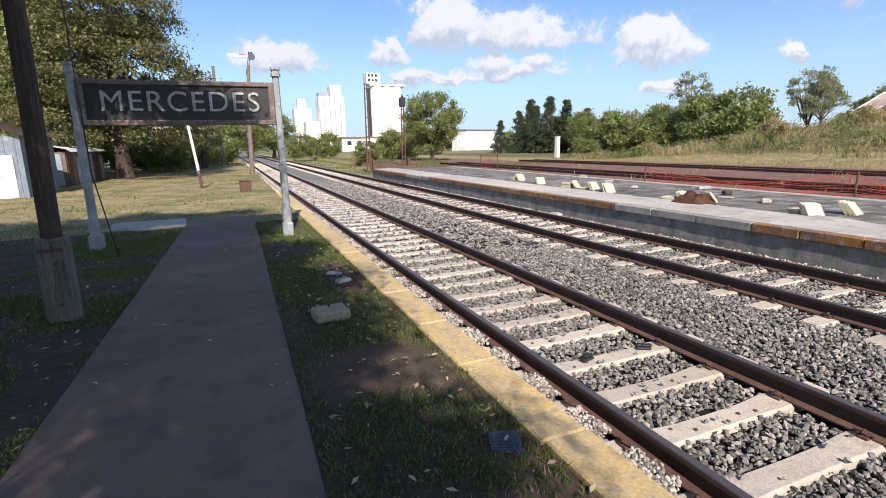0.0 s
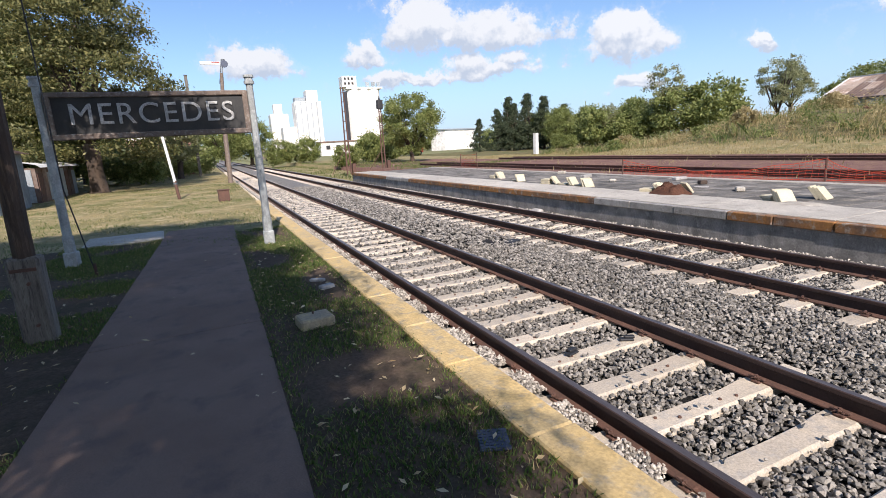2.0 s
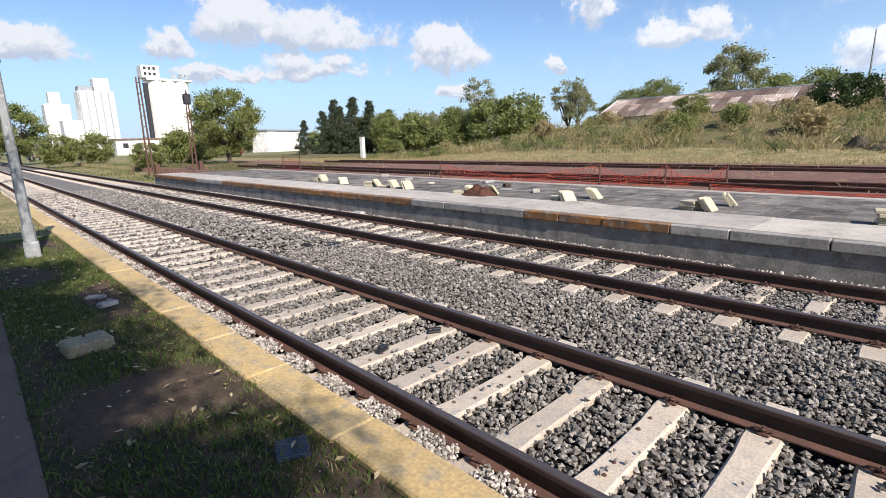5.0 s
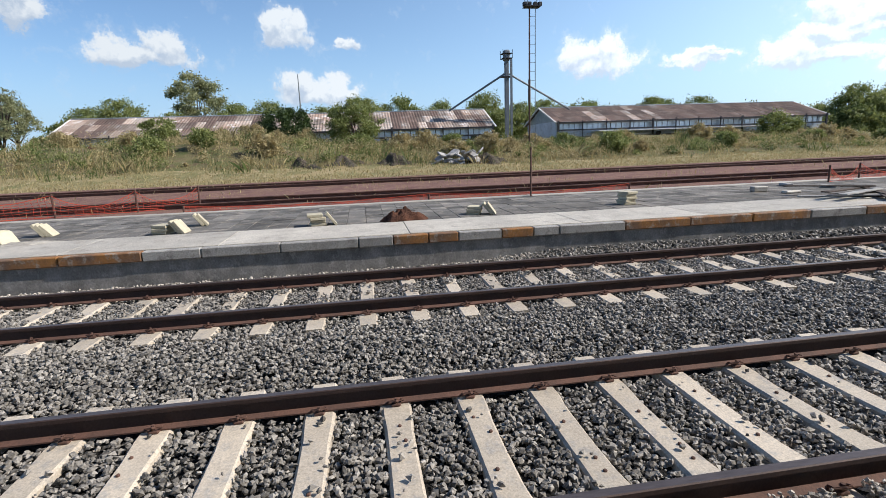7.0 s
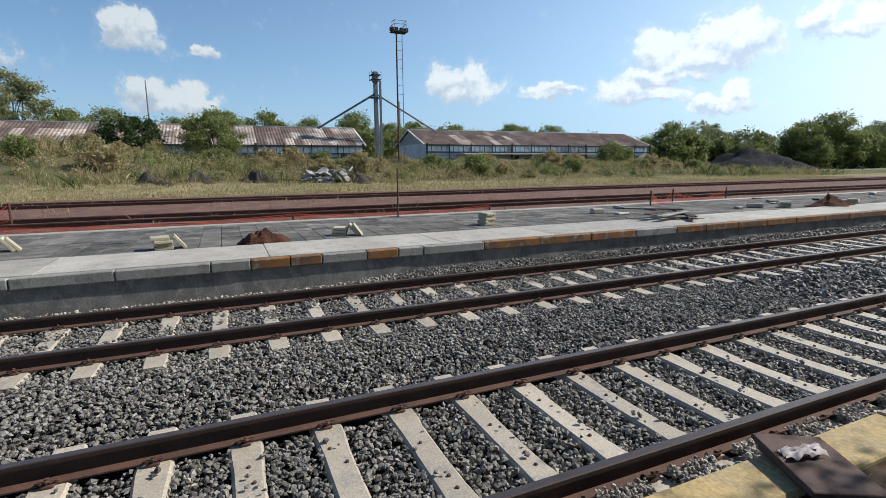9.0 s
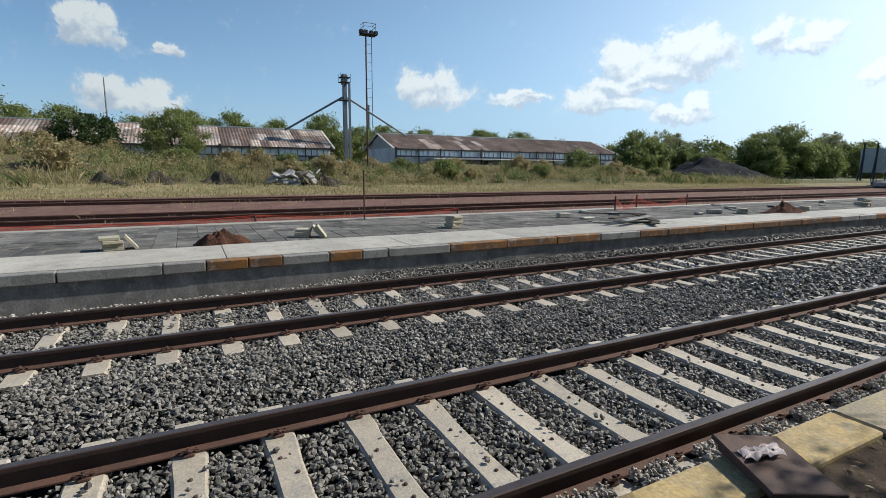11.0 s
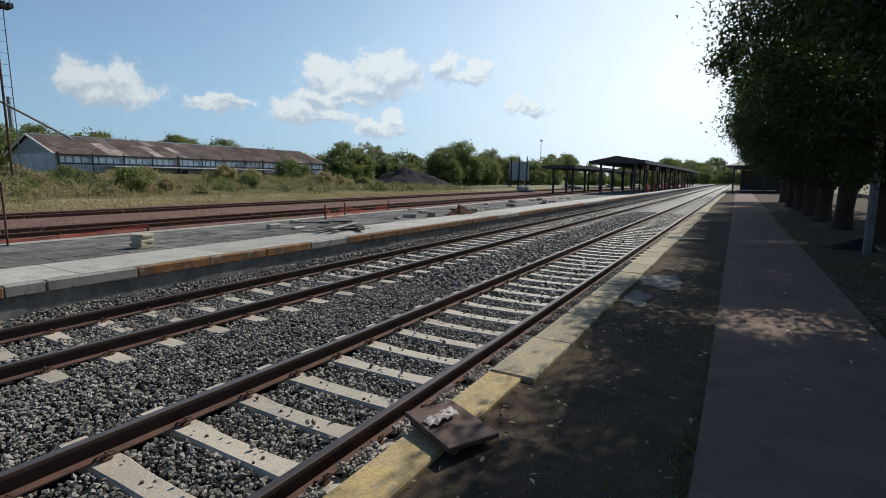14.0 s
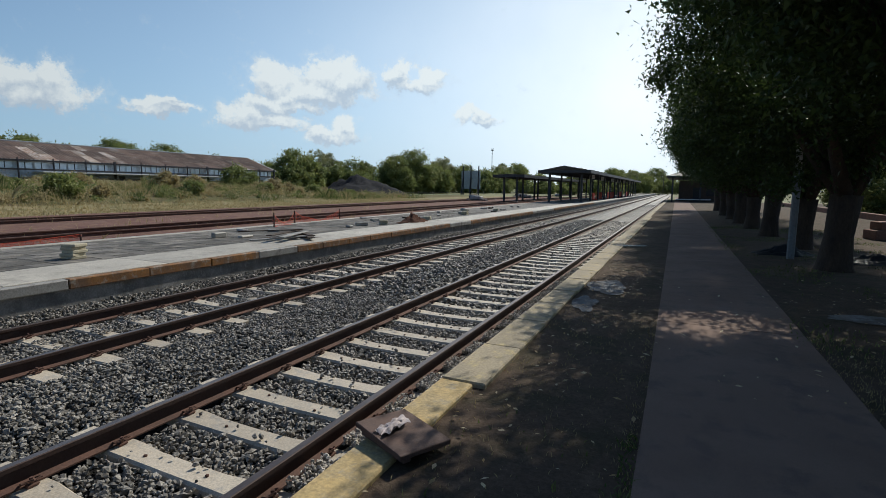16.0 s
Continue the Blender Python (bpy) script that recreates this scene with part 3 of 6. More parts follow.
def ballast():
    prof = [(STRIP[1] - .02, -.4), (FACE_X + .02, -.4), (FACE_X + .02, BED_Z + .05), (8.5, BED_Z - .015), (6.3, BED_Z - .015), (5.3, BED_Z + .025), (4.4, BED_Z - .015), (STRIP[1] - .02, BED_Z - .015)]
    # near bed is coloured as gap shade, the far beds as plain stone
    for y0, y1, mat, words in ((-36, 32, "bed", "crushed stone ballast bed under the tracks, near-black for shade between stones"), (-300, -36, "far_bed", "grey ballast bed running on down the line"), (32, 340, "far_bed", "grey ballast bed running on down the line")):
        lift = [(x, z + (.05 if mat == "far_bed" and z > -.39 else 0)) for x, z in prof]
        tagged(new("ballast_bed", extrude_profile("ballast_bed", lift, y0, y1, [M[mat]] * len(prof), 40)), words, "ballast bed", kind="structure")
    tagged(new("ballast_bed", extrude_profile("ballast_bed", [(8.3, -.34), (8.79, -.34), (8.79, -.075), (8.72, -.08), (8.32, -.245)], -230, -4.2, [M["bed"]] * 5, 20)), "ballast banked up against the platform wall, near-black for shade between stones", "ballast bed", kind="structure")
    # single stones
    ring = [(math.cos(k * math.pi / 2), math.sin(k * math.pi / 2)) for k in range(4)]
    twist = [(math.cos(k * math.pi / 2 + .75), math.sin(k * math.pi / 2 + .75)) for k in range(4)]
    base = np.array([(x, y, -.8) for x, y in ring] + [(x * .75, y * .75, .8) for x, y in twist])
    quads = np.array([(0, 2, 1), (0, 3, 2), (4, 5, 6), (4, 6, 7)] + [f for k in range(4) for f in ((k, (k + 1) % 4, 4 + k), ((k + 1) % 4, 4 + (k + 1) % 4, 4 + k))])
    shard = np.array([(-1, 0, 0), (1, 0, 0), (0, -1, 0), (0, 1, 0), (0, 0, -1), (0, 0, 1)], float)
    tris = np.array([(1, 3, 5), (3, 0, 5), (0, 2, 5), (2, 1, 5), (3, 1, 4), (0, 3, 4), (2, 0, 4), (1, 2, 4)])

    def stones(n, ya, yb, xa, xb, size, lift, pointed=False, spill=0.0):
        """Angular stones: knocked-off blocks, or pointed shards. spill: how many lie on the sleepers of the track by the platform."""
        ctr = np.stack([rng.uniform(xa, xb, n), rng.uniform(ya, yb, n), np.zeros(n)], 1)
        clear, raised = np.ones(n, bool), np.zeros(n)
        for k, (rails, pitch, first) in enumerate(((RAILS_1, .628, 1.78), (RAILS_2, .654, 1.435))):
            across = np.abs(ctr[:, 0] - sum(rails) / 2)
            over = (np.abs((ctr[:, 1] - first + pitch / 2) % pitch - pitch / 2) < .118) & (across < 1.27)
            cover = np.sin(ctr[:, 1] * 5.1 + np.sin(ctr[:, 0] * 7.0) * 2) + np.sin(ctr[:, 0] * 6.3 + ctr[:, 1] * 1.7)
            stay = (rng.uniform(size=n) < spill * np.where(k, np.clip(.12 + .3 * cover, 0, .5), .02)) & (across < .66)
            raised = np.where(over & stay, BED_Z * -1 - .172 + .004, raised)
            clear &= ~over | stay
            for cx in rails:
                clear &= np.abs(ctr[:, 0] - cx) > .085
        ctr, raised = ctr[clear], raised[clear]
        n = len(ctr)
        r = rng.uniform(.5, 1.3, (n, 1, 1)) * size
        form, faces = (shard * 1.25, tris) if pointed else (base, quads)
        v = form[None] * rng.uniform(.6, 1.1, (n, len(form), 3)) + (rng.uniform(-.22, .22, (n, len(form), 3)) if pointed else 0)
        v = v * np.stack([np.ones(n), rng.uniform(.5, 1, n), rng.uniform(.35, .8, n)], 1)[:, None] * r
        a, b = rng.uniform(0, 6.28, n), rng.uniform(-.9, .9, n)
        ca, sa, cb, sb = np.cos(a), np.sin(a), np.cos(b), np.sin(b)
        rot = np.stack([np.stack([ca, -sa * cb, sa * sb], 1), np.stack([sa, ca * cb, -ca * sb], 1), np.stack([0 * a, sb, cb], 1)], 1)
        v = np.einsum("nij,nkj->nki", rot, v)
        crown = .05 * np.exp(-((ctr[:, 0] - 5.3) / .8) ** 2) + .05 * np.clip((ctr[:, 0] - 8.45) / .4, 0, 1)
        crown += .15 * np.clip((ctr[:, 0] - 8.3) / .45, 0, 1) * np.clip((-2.2 - ctr[:, 1]) / 2, 0, 1)
        ctr[:, 2] = BED_Z + .012 + np.where(raised > 0, raised, crown + rng.uniform(-.03, .035, n)) + lift
        return (v + ctr[:, None]).reshape(-1, 3), (faces[None] + len(form) * np.arange(n)[:, None, None]).reshape(-1, faces.shape[1])

    east, west = STRIP[1] + .02, FACE_X - .01
    for name, args in (("ballast_stones", (90000, -9, 9, east, west, .029, 0, False, 1.0)), ("ballast_stones", (45000, -9, 9, east, west, .027, 0, True, 1.0)), ("far_ballast_stones", (34000, 9, 32, east, west, .048, 0, True, .6)), ("far_ballast_stones", (38000, -36, -9, east, west, .048, 0, True, .6))):
        v, f = stones(*args)
        tagged(new(name, fast_mesh(name, v, f, M["ballast"])), "loose angular grey ballast stones between the rails", "ballast", kind="stuff")
    # paler chips beside the edging and along the foot of the platform
    v, f = stones(9000, -34, -2.4, 8.25, west, .036, 0, False)
    tagged(new("ballast_stones", fast_mesh("ballast_stones", v, f, M["ballast"])), "ballast stones banked up along the platform wall", "ballast", kind="stuff")
    for label, args in (("pale stone chips between edging strip and rail", (26000, -14, 16, STRIP[1] + .01, RAILS_1[0] - .1, .02, .10)), ("pale stone chips banked along the platform foot", (9000, -3.5, 26, FACE_X - .32, FACE_X - .01, .03, .02))):
        v, f = stones(*args)
        tagged(new("stone_chips", fast_mesh("stone_chips", v, f, M["chips"])), label, "gravel", kind="stuff")
    tagged(new("chip_bed", extrude_profile("chip_bed", [(STRIP[1] - .02, -.39), (RAILS_1[0] - .13, -.39), (RAILS_1[0] - .13, -.195), (STRIP[1] - .02, -.13)], -60, 60, [M["chips"]] * 4, 20)), "narrow bank of pale gravel beside the edging strip", "gravel", kind="structure")


ballast()


# ---- platform across the tracks ----
def platform():
    pf = thing("platform", "raised concrete platform under repair with stained face", "platform", kind="structure")
    part("platform_body", boxed(FACE_X, PLAT_BACK, -230, 33, -.45, PLAT_Z - .17), M["face"], pf, "stained grey concrete wall")
    part("platform_core", boxed(FACE_X + .5, PLAT_BACK, -230, 33, PLAT_Z - .168, PLAT_Z - .05), M["paver"], pf)
    painted = ((-60, -40), (-34, -22), (-20, -10.4), (-9.4, -5.4), (-3.6, -3.0), (-2.2, -1.03), (3.06, 6.1), (9.7, 22), (26, 33))
    joints = {33.0, -60.0, -9.4, -8.1, -6.75, -5.4, -4.1, -3.6, -3.0, -2.2, -1.66, -1.03, -.43, .88, 2.15, 3.06, 4.3, 5.25, 6.1, 7.3, 8.5, 9.7}
    for start, stop in ((-60.0, -9.4), (9.7, 33.0)):
        y = start + 1.1
        while y < stop - .6:
            joints.add(y)
            y += rng.uniform(1.0, 1.35)
    joints = sorted(joints)
    for y, end in zip(joints, joints[1:]):
        rusty = any(a < (y + end) / 2 < b for a, b in painted)
        out, down = rng.uniform(-.008, .008), rng.uniform(-.006, .0)
        part("coping", boxed(FACE_X - .05 + out, FACE_X + .52, y + .007, end - .007, PLAT_Z - .165, PLAT_Z + down, .014), M["cope_rust" if rusty else "cope"], pf)
    part("coping", boxed(FACE_X - .05, FACE_X + .52, -230, -60, PLAT_Z - .165, PLAT_Z, .012), M["cope"], pf)
    y = -90.0
    while y < 32:
        w = min(rng.uniform(2.4, 3.4), 33 - y)
        part("concrete_slab", boxed(FACE_X + .1, 10.4 + rng.uniform(-.05, .05), y + .005, y + w - .005, PLAT_Z - .05, PLAT_Z + .012, .006), M["concrete"], pf)
        y += w
    # pavers: those nearest the tracks singly, the rest joined
    tile = bpy.data.meshes.new("paver")
    bm = boxed(-.2, .2, -.2, .2, -.05, 0, .006)
    bm.to_mesh(tile)
    bm.free()
    tile.materials.append(M["paver"])
    vs, fs, n = [], [], 0
    for x in np.arange(10.62, PLAT_BACK - .3, .41):
        for y in np.arange(-34, 32.5, .41):
            z = PLAT_Z - .03 + rng.uniform(-.004, .004)
            if x < 12.2 and -14 < y < 14:
                part("paver", tile, None, pf).matrix_basis = pose(x, y, z, rng.uniform(-.5, .5), rng.uniform(-.5, .5), rng.uniform(-.6, .6))
                continue
            top = [(x - .2, y - .2, z), (x + .2, y - .2, z), (x + .2, y + .2, z), (x - .2, y + .2, z)]
            low = [(p[0], p[1], z - .05) for p in top]
            vs += top + low
            fs += [(n, n + 1, n + 2, n + 3), (n, n + 4, n + 5, n + 1), (n + 1, n + 5, n + 6, n + 2), (n + 2, n + 6, n + 7, n + 3), (n + 3, n + 7, n + 4, n)]
            n += 8
    ob = part("pavers", fast_mesh("pavers", vs, fs, M["paver"]), None, pf, "square grey pavers")
    tagged(ob, kind="stuff")
    part("back_kerb", boxed(PLAT_BACK - .28, PLAT_BACK + .02, -230, 33, PLAT_Z - .2, PLAT_Z - .01, .015), M["concrete"], pf)


platform()


# ---- near edge strip and path ----
def path_edge(y, east):
    """The path's edges, which wander a little and bend in towards the name board."""
    bend = smooth(-3.0, 3.0, y)
    if east:
        return .18 - .0045 * min(0, y + 7) + bend * (.13 + .012 * (y - 1)) + .012 * noise.noise(Vector((y * 1.3, 1, 0)))
    return -1.66 + bend * (.10 + .022 * (y - 1)) + .012 * noise.noise(Vector((y * 1.3, 9, 0)))


def edging():
    st = thing("platform_edge_strip", "low concrete edging strip in worn yellow paint", "kerb", kind="structure")
    y = -40.0
    while y < 22:
        w = rng.uniform(1.1, 1.5)
        part("edge_slab", boxed(STRIP[0] - (0 if y > -5.6 else .1) + rng.uniform(-.012, .012), STRIP[1], y + .006, y + w - .006, -.4, -.005 + rng.uniform(-.006, .006), .015), M["yellow" if y > -5.6 else "oldstrip"], st)
        y += w
    part("edge_slab", boxed(STRIP[0], STRIP[1], -230, -40, -.4, -.005, .015), M["oldstrip"], st)
    pa = thing("path", "worn grey concrete footpath with cross joints", "path", kind="structure")
    ys = [-160, -110] + [-85.93 + 15.4 * i for i in range(0, 6)] + [6.22, 16.0]
    for a, b in zip(ys, ys[1:]):
        bm = bmesh.new()
        n = max(1, int((b - a) / 1.4))
        rows = []
        for i in range(n + 1):
            v = a + .008 + (b - a - .016) * i / n
            rows.append([bm.verts.new((x, v, z)) for x, z in ((path_edge(v, 0), -.12), (path_edge(v, 0), NEAR + .015), (path_edge(v, 1), NEAR + .015), (path_edge(v, 1), -.12))])
        for p, q in zip(rows, rows[1:]):
            for k in range(3):
                bm.faces.new((p[k], q[k], q[k + 1], p[k + 1]))
        bm.faces.new(rows[0])
        bm.faces.new(rows[-1][::-1])
        bmesh.ops.recalc_face_normals(bm, faces=bm.faces)
        part("path_slab", bm, M["path"], pa)


edging()


# ---- old sidings behind the platform ----
def siding(name, rails):
    tr = thing(name, "old siding with dark rusty rails in reddish gravel", "railway track", kind="structure")
    for cx in rails:
        prof, mats = rail_profile(cx)
        part("rail", extrude_profile("rail", [(x + (x - cx) * .3, z + .47) for x, z in prof], -220, 40, [M["rust"]] * len(prof), 30), None, tr)


siding("siding_1", (16.7, 18.3))
siding("siding_2", (24.6, 26.2))


# ---- trees ----
def leaf_cloud(name, mat, n, size, shape, seed, clumps=90, spread=.42):
    """Many small leaves gathered in clumps. shape: a function of a random generator that gives a clump's centre and radius."""
    g = np.random.default_rng(seed)
    centres = [shape(g) for _ in range(clumps)]
    c = np.array([p[0] for p in centres])
    r = np.array([p[1] for p in centres])
    pick = g.integers(0, clumps, n)
    off = g.normal(0, spread, (n, 3)) * r[pick][:, None]
    off[:, 2] *= .75
    p = c[pick] + off
    u = g.normal(size=(n, 3))
    u /= np.linalg.norm(u, axis=1)[:, None]
    w = np.cross(u, g.normal(size=(n, 3)))
    w /= np.linalg.norm(w, axis=1)[:, None]
    s = size * g.uniform(.6, 1.3, (n, 1))
    if size < .1:
        v = np.stack([p - u * s, p + u * s * .1 + w * s * .85, p + u * s], 1).reshape(-1, 3)
        return fast_mesh(name, v, np.arange(3 * n).reshape(n, 3), mat)
    v = np.stack([p - u * s, p + w * s * .42, p + u * s, p - w * s * .42], 1).reshape(-1, 3)
    f = np.arange(4 * n).reshape(n, 4)
    return fast_mesh(name, v, f, mat)


def limbs(seed, height, spread, radius, forks, bole):
    """A tapered trunk with limbs as one mesh."""
    g = random.Random(seed)
    bm = bmesh.new()
    lean = (g.uniform(-.2, .2), g.uniform(-.2, .2))
    top = Vector((lean[0], lean[1], bole))
    flare = [(0, 0, -.15), (0, 0, .1), (lean[0] * .3, lean[1] * .3, bole * .45), tuple(top)]
    tube(bm, flare, [radius * 1.55, radius * 1.2, radius * .95, radius * 1.05], 10)
    for i in range(forks):
        a = 2 * math.pi * i / forks + g.uniform(-.4, .4)
        d = g.uniform(.45, 1.0) * spread
        h = g.uniform(.55, 1.0) * height
        mid = top + Vector((math.cos(a) * d * .45, math.sin(a) * d * .45, (h - bole) * .42))
        end = Vector((math.cos(a) * d * .8, math.sin(a) * d * .8, h))
        tube(bm, [top - Vector((0, 0, .15)), mid, end], [radius * .62, radius * .36, radius * .08], 7)
        for _ in range(3):
            b = a + g.uniform(-1.2, 1.2)
            tip = mid + Vector((math.cos(b) * spread * .5, math.sin(b) * spread * .5, g.uniform(.1, .5) * (height - bole)))
            tube(bm, [mid, (mid + tip) / 2 + Vector((0, 0, .15)), tip], [radius * .25, radius * .15, radius * .04], 5)
    return bm


def ellipsoid(cx, cz, rx, rz, cr):
    def shape(g):
        d = g.normal(size=3)
        d /= np.linalg.norm(d)
        k = g.uniform(.35, 1.0) ** .5
        return np.array([cx + d[0] * rx * k, d[1] * rx * k, cz + d[2] * rz * k]), cr * g.uniform(.6, 1.25)
    return shape


def cone(z0, z1, r0, r1, cr):
    def shape(g):
        t = g.uniform(0, 1) ** 1.2
        r = (r0 + (r1 - r0) * t) * g.uniform(.3, 1.05)
        a = g.uniform(0, 6.283)
        return np.array([math.cos(a) * r, math.sin(a) * r, z0 + (z1 - z0) * t]), cr * g.uniform(.6, 1.2) * (1.1 - .6 * t)
    return shape


def tiers(z0, z1, r0, r1, cr):
    """Sprays in uneven tiers, as on a cedar: wide below, blunt at the top."""
    def shape(g):
        k = g.integers(0, 11)
        t = (k + g.uniform(-.25, .25)) / 10
        r = (r0 + (r1 - r0) * max(0, t) ** 1.6) * (1 + .22 * math.sin(k * 2.3)) * g.uniform(.15, 1.0) ** .55
        a = g.uniform(0, 6.283)
        return np.array([math.cos(a) * r, math.sin(a) * r, z0 + (z1 - z0) * t - .09 * r]), cr * g.uniform(.5, 1.2)
    return shape


def tree(label, at, leaf, n, size, shape, seed, trunk=None, clumps=90, spread=.42, group="", name="tree", category="tree"):
    t = thing(name, label, category, at, group=group)
    if trunk:
        part("trunk", limbs(seed, *trunk), M["bark"], t, "rough brown bark", True)
    part("crown", leaf_cloud("crown", M[leaf], n, size, shape, seed, clumps, spread), None, t)
    return t


def again(ob, x, y, z, rz, s=1.0, label=""):
    c = copy_thing(ob, pose(x, y, z, 0, 0, rz) @ Matrix.Diagonal((s, s, s * random.uniform(.92, 1.08), 1)))
    return tagged(c, label) if label else c


ROW = "trees along the footpath"
first = tree("broad dark-leaved tree beside the footpath", (-3.66, -16.4, NEAR), "leaf_dark", 90000, .066, ellipsoid(.4, 5.4, 4.05, 3.2, .85), 3, (6.5, 3.0, .33, 6, 1.9), 190, group=ROW)
second = tree("broad dark-leaved tree beside the footpath", (-3.69, -26.8, NEAR), "leaf_dark", 60000, .075, ellipsoid(.5, 5.3, 3.95, 3.0, .85), 4, (6.2, 2.8, .32, 6, 1.7), 150, group=ROW)
high = tree("tall dark-leaved tree beside the footpath", (-4.3, -4.9, NEAR), "leaf_dark", 140000, .064, ellipsoid(.5, 7.6, 3.9, 2.2, .8), 5, (8.4, 3.0, .34, 6, 3.2), 230, group=ROW)
for i, (x, y, s) in enumerate([(-3.9, -21.6, .95), (-3.5, -36.2, 1.0), (-3.4, -46.5, 1.0), (-3.6, -57.0, 1.05), (-4.1, -10.4, 1.0)]):
    again(first, x, y, NEAR, 40 + 67 * i, s)
for i, (x, y, s) in enumerate([(-3.56, -31.3, 1.0), (-3.45, -40.9, 1.0)]):
    again(second, x, y, NEAR, 20 + 51 * i, s)
for i, (x, y, s) in enumerate([(-4.15, .4, 1.0), (-4.1, 4.4, 1.0), (-9.6, -3.0, 1.1), (-9.0, 4.0, 1.0), (-4.7, -12.6, 1.0)]):
    again(high, x, y, NEAR, 90 * i, s)

# the left-hand side beyond the name board
tree("tall dark conifer with a thick pale trunk", (-7.1, 42.5, NEAR), "leaf_conifer", 100000, .125, tiers(3.2, 17.5, 5.8, 2.6, 1.0), 11, (13, 2.2, .5, 6, 3.4), 620, .42, name="conifer")
bushy = tree("dense green bush in the grass", (-5.0, 52, NEAR), "leaf_mid", 7000, .14, ellipsoid(0, 1.7, 2.1, 1.6, .65), 21, None, 70, name="bush", category="bush")
tree("light green drooping willow-like tree", (-2.6, 60, NEAR), "leaf_light", 5000, .22, ellipsoid(0, 5.6, 3.0, 4.4, .9), 23, (8, 2, .28, 5, 2.0), 60)
broad = tree("broad green tree in full leaf", (-13.5, 46, NEAR), "leaf_mid", 14000, .21, ellipsoid(0, 5.6, 4.4, 4.2, 1.2), 24, (8, 3, .35, 5, 2.0), 95, .5)
for i, (x, y, s) in enumerate([(-14.5, 50, 1.5), (-16, 58, 1.2), (-12, 66, 1.0), (4, 118, 1.05), (9.5, 122, 1.1), (-5, 105, .9), (0, 128, .9), (-22, 40, 1.1), (-20, 80, 1.2), (-9, 90, 1.0)]):
    again(broad, x, y, NEAR, 75 * i, s)
for i, (x, y, s) in enumerate([(-3.5, 66, 1.2), (-1.2, 72, 1.1), (-8.5, 55, 1.3), (-2.5, 84, 1.0), (12, 92, 1.2), (17, 95, 1.3), (30, 100, 1.2), (38, 96, 1.2), (22, 70, 1.2), (25.5, 73, 1.0), (15.5, 60, .8)]):
    again(bushy, x, y, NEAR, 61 * i, s)
for i in range(14):
    again(bushy, -16.0 - 1.6 * (i % 3), -15 - 4.2 * i, NEAR, 83 * i, random.uniform(1.1, 1.7), "overgrown green bush behind the trees")
tree("round grey-green tree alone beside the siding", (23.8, 59.5, NEAR), "leaf_mid", 26000, .13, ellipsoid(0, 4.9, 3.9, 3.3, .8), 31, (6.5, 2.6, .26, 6, 1.5), 130)

# the belt of trees behind the sidings
firs = tree("dark pointed conifer in the field", (58.5, 84, 0), "leaf_fir", 9000, .2, cone(.6, 10.6, 3.7, .25, 1.3), 41, (9, .8, .28, 4, 2), 90, .36, name="conifer")
for i, (x, y, s) in enumerate([(56, 85, .85), (61, 82, .95), (54, 88, .75), (64, 79.5, .8), (58, 90, .95), (51.5, 91, .6), (66.5, 77.5, .6)]):
    again(firs, x, y, 0, 70 * i, s)
poplar = tree("tall sparse tree with pale leaves", (66, 57.5, .5), "leaf_light", 7000, .14, ellipsoid(0, 7.6, 3.1, 4.6, .7), 51, (11, 2.6, .22, 7, 2.5), 70, .45)
again(poplar, 76, 46.5, 1.5, 130, .95)
again(poplar, 62.5, 66, .2, 200, .62)
gum = tree("tall pale-trunked tree with clumped leaves", (96, 27.5, 2.0), "leaf_light", 11000, .22, ellipsoid(0, 9.6, 4.8, 4.6, 1.25), 52, (12, 3.6, .36, 6, 4.0), 60, .45)
again(gum, 97, 57, 2.0, 80, .72)
again(gum, 105, 44, 2.0, 180, .6)
again(bushy, 70, 52.5, 1.6, 20, 2.2)
again(bushy, 66.5, 56, 1.2, 110, 2.0)
for i in range(26):
    again((broad, bushy, broad, broad)[i % 4] if i % 3 else bushy, 60 + 26 * random.random() - (8 if i < 9 else 0), 62 + 1.6 * i - 9 * (i > 16), .2, 47 * i, random.uniform(.55, .85) if i % 3 else random.uniform(1.4, 2.0))
for i in range(24):
    again(bushy, 82 + random.uniform(0, 8), 44 - 5.6 * i, 2.6, 71 * i, random.uniform(1.25, 1.75))
for i in range(16):
    again(broad, 84 + random.uniform(-2, 14), 42 - 7.2 * i, 2.0, 33 * i, random.uniform(.68, .95))
for i in range(26):
    y = -78 - 7.5 * i
    again((broad, bushy, poplar, gum, broad)[i % 5], 76 - .17 * i * 7.5 + random.uniform(-9, 8) - (20 if i > 17 else 0), y, .2, 57 * i, (random.uniform(.85, 1.15), 2.3, .9, .75, 1.0)[i % 5])
for i in range(26):
    again(bushy, 66 + random.uniform(-5, 6) - .25 * i, -71 - 4.0 * i, .2, 77 * i, random.uniform(1.5, 2.3))
for i in range(14):
    again(broad, 30 - 6 * i, -290 + random.uniform(-20, 20), 0, 31 * i, random.uniform(.9, 1.4))
    again(broad, -10 - 8 * i, 190 + random.uniform(-20, 20), 0, 31 * i, random.uniform(.9, 1.3))
for i in range(16):
    again(bushy, 44 + 8 * i, 150 + random.uniform(-12, 12), 0, 31 * i, random.uniform(1.6, 2.4))
for i in range(16):
    again(bushy, -14 + 4.6 * i, -236 + random.uniform(-14, 14), 0, 43 * i, random.uniform(1.5, 2.3))
for i in range(12):
    again(bushy, 17 + 3.2 * i, -150 + random.uniform(-12, 12), 0, 43 * i, random.uniform(.8, 1.5))
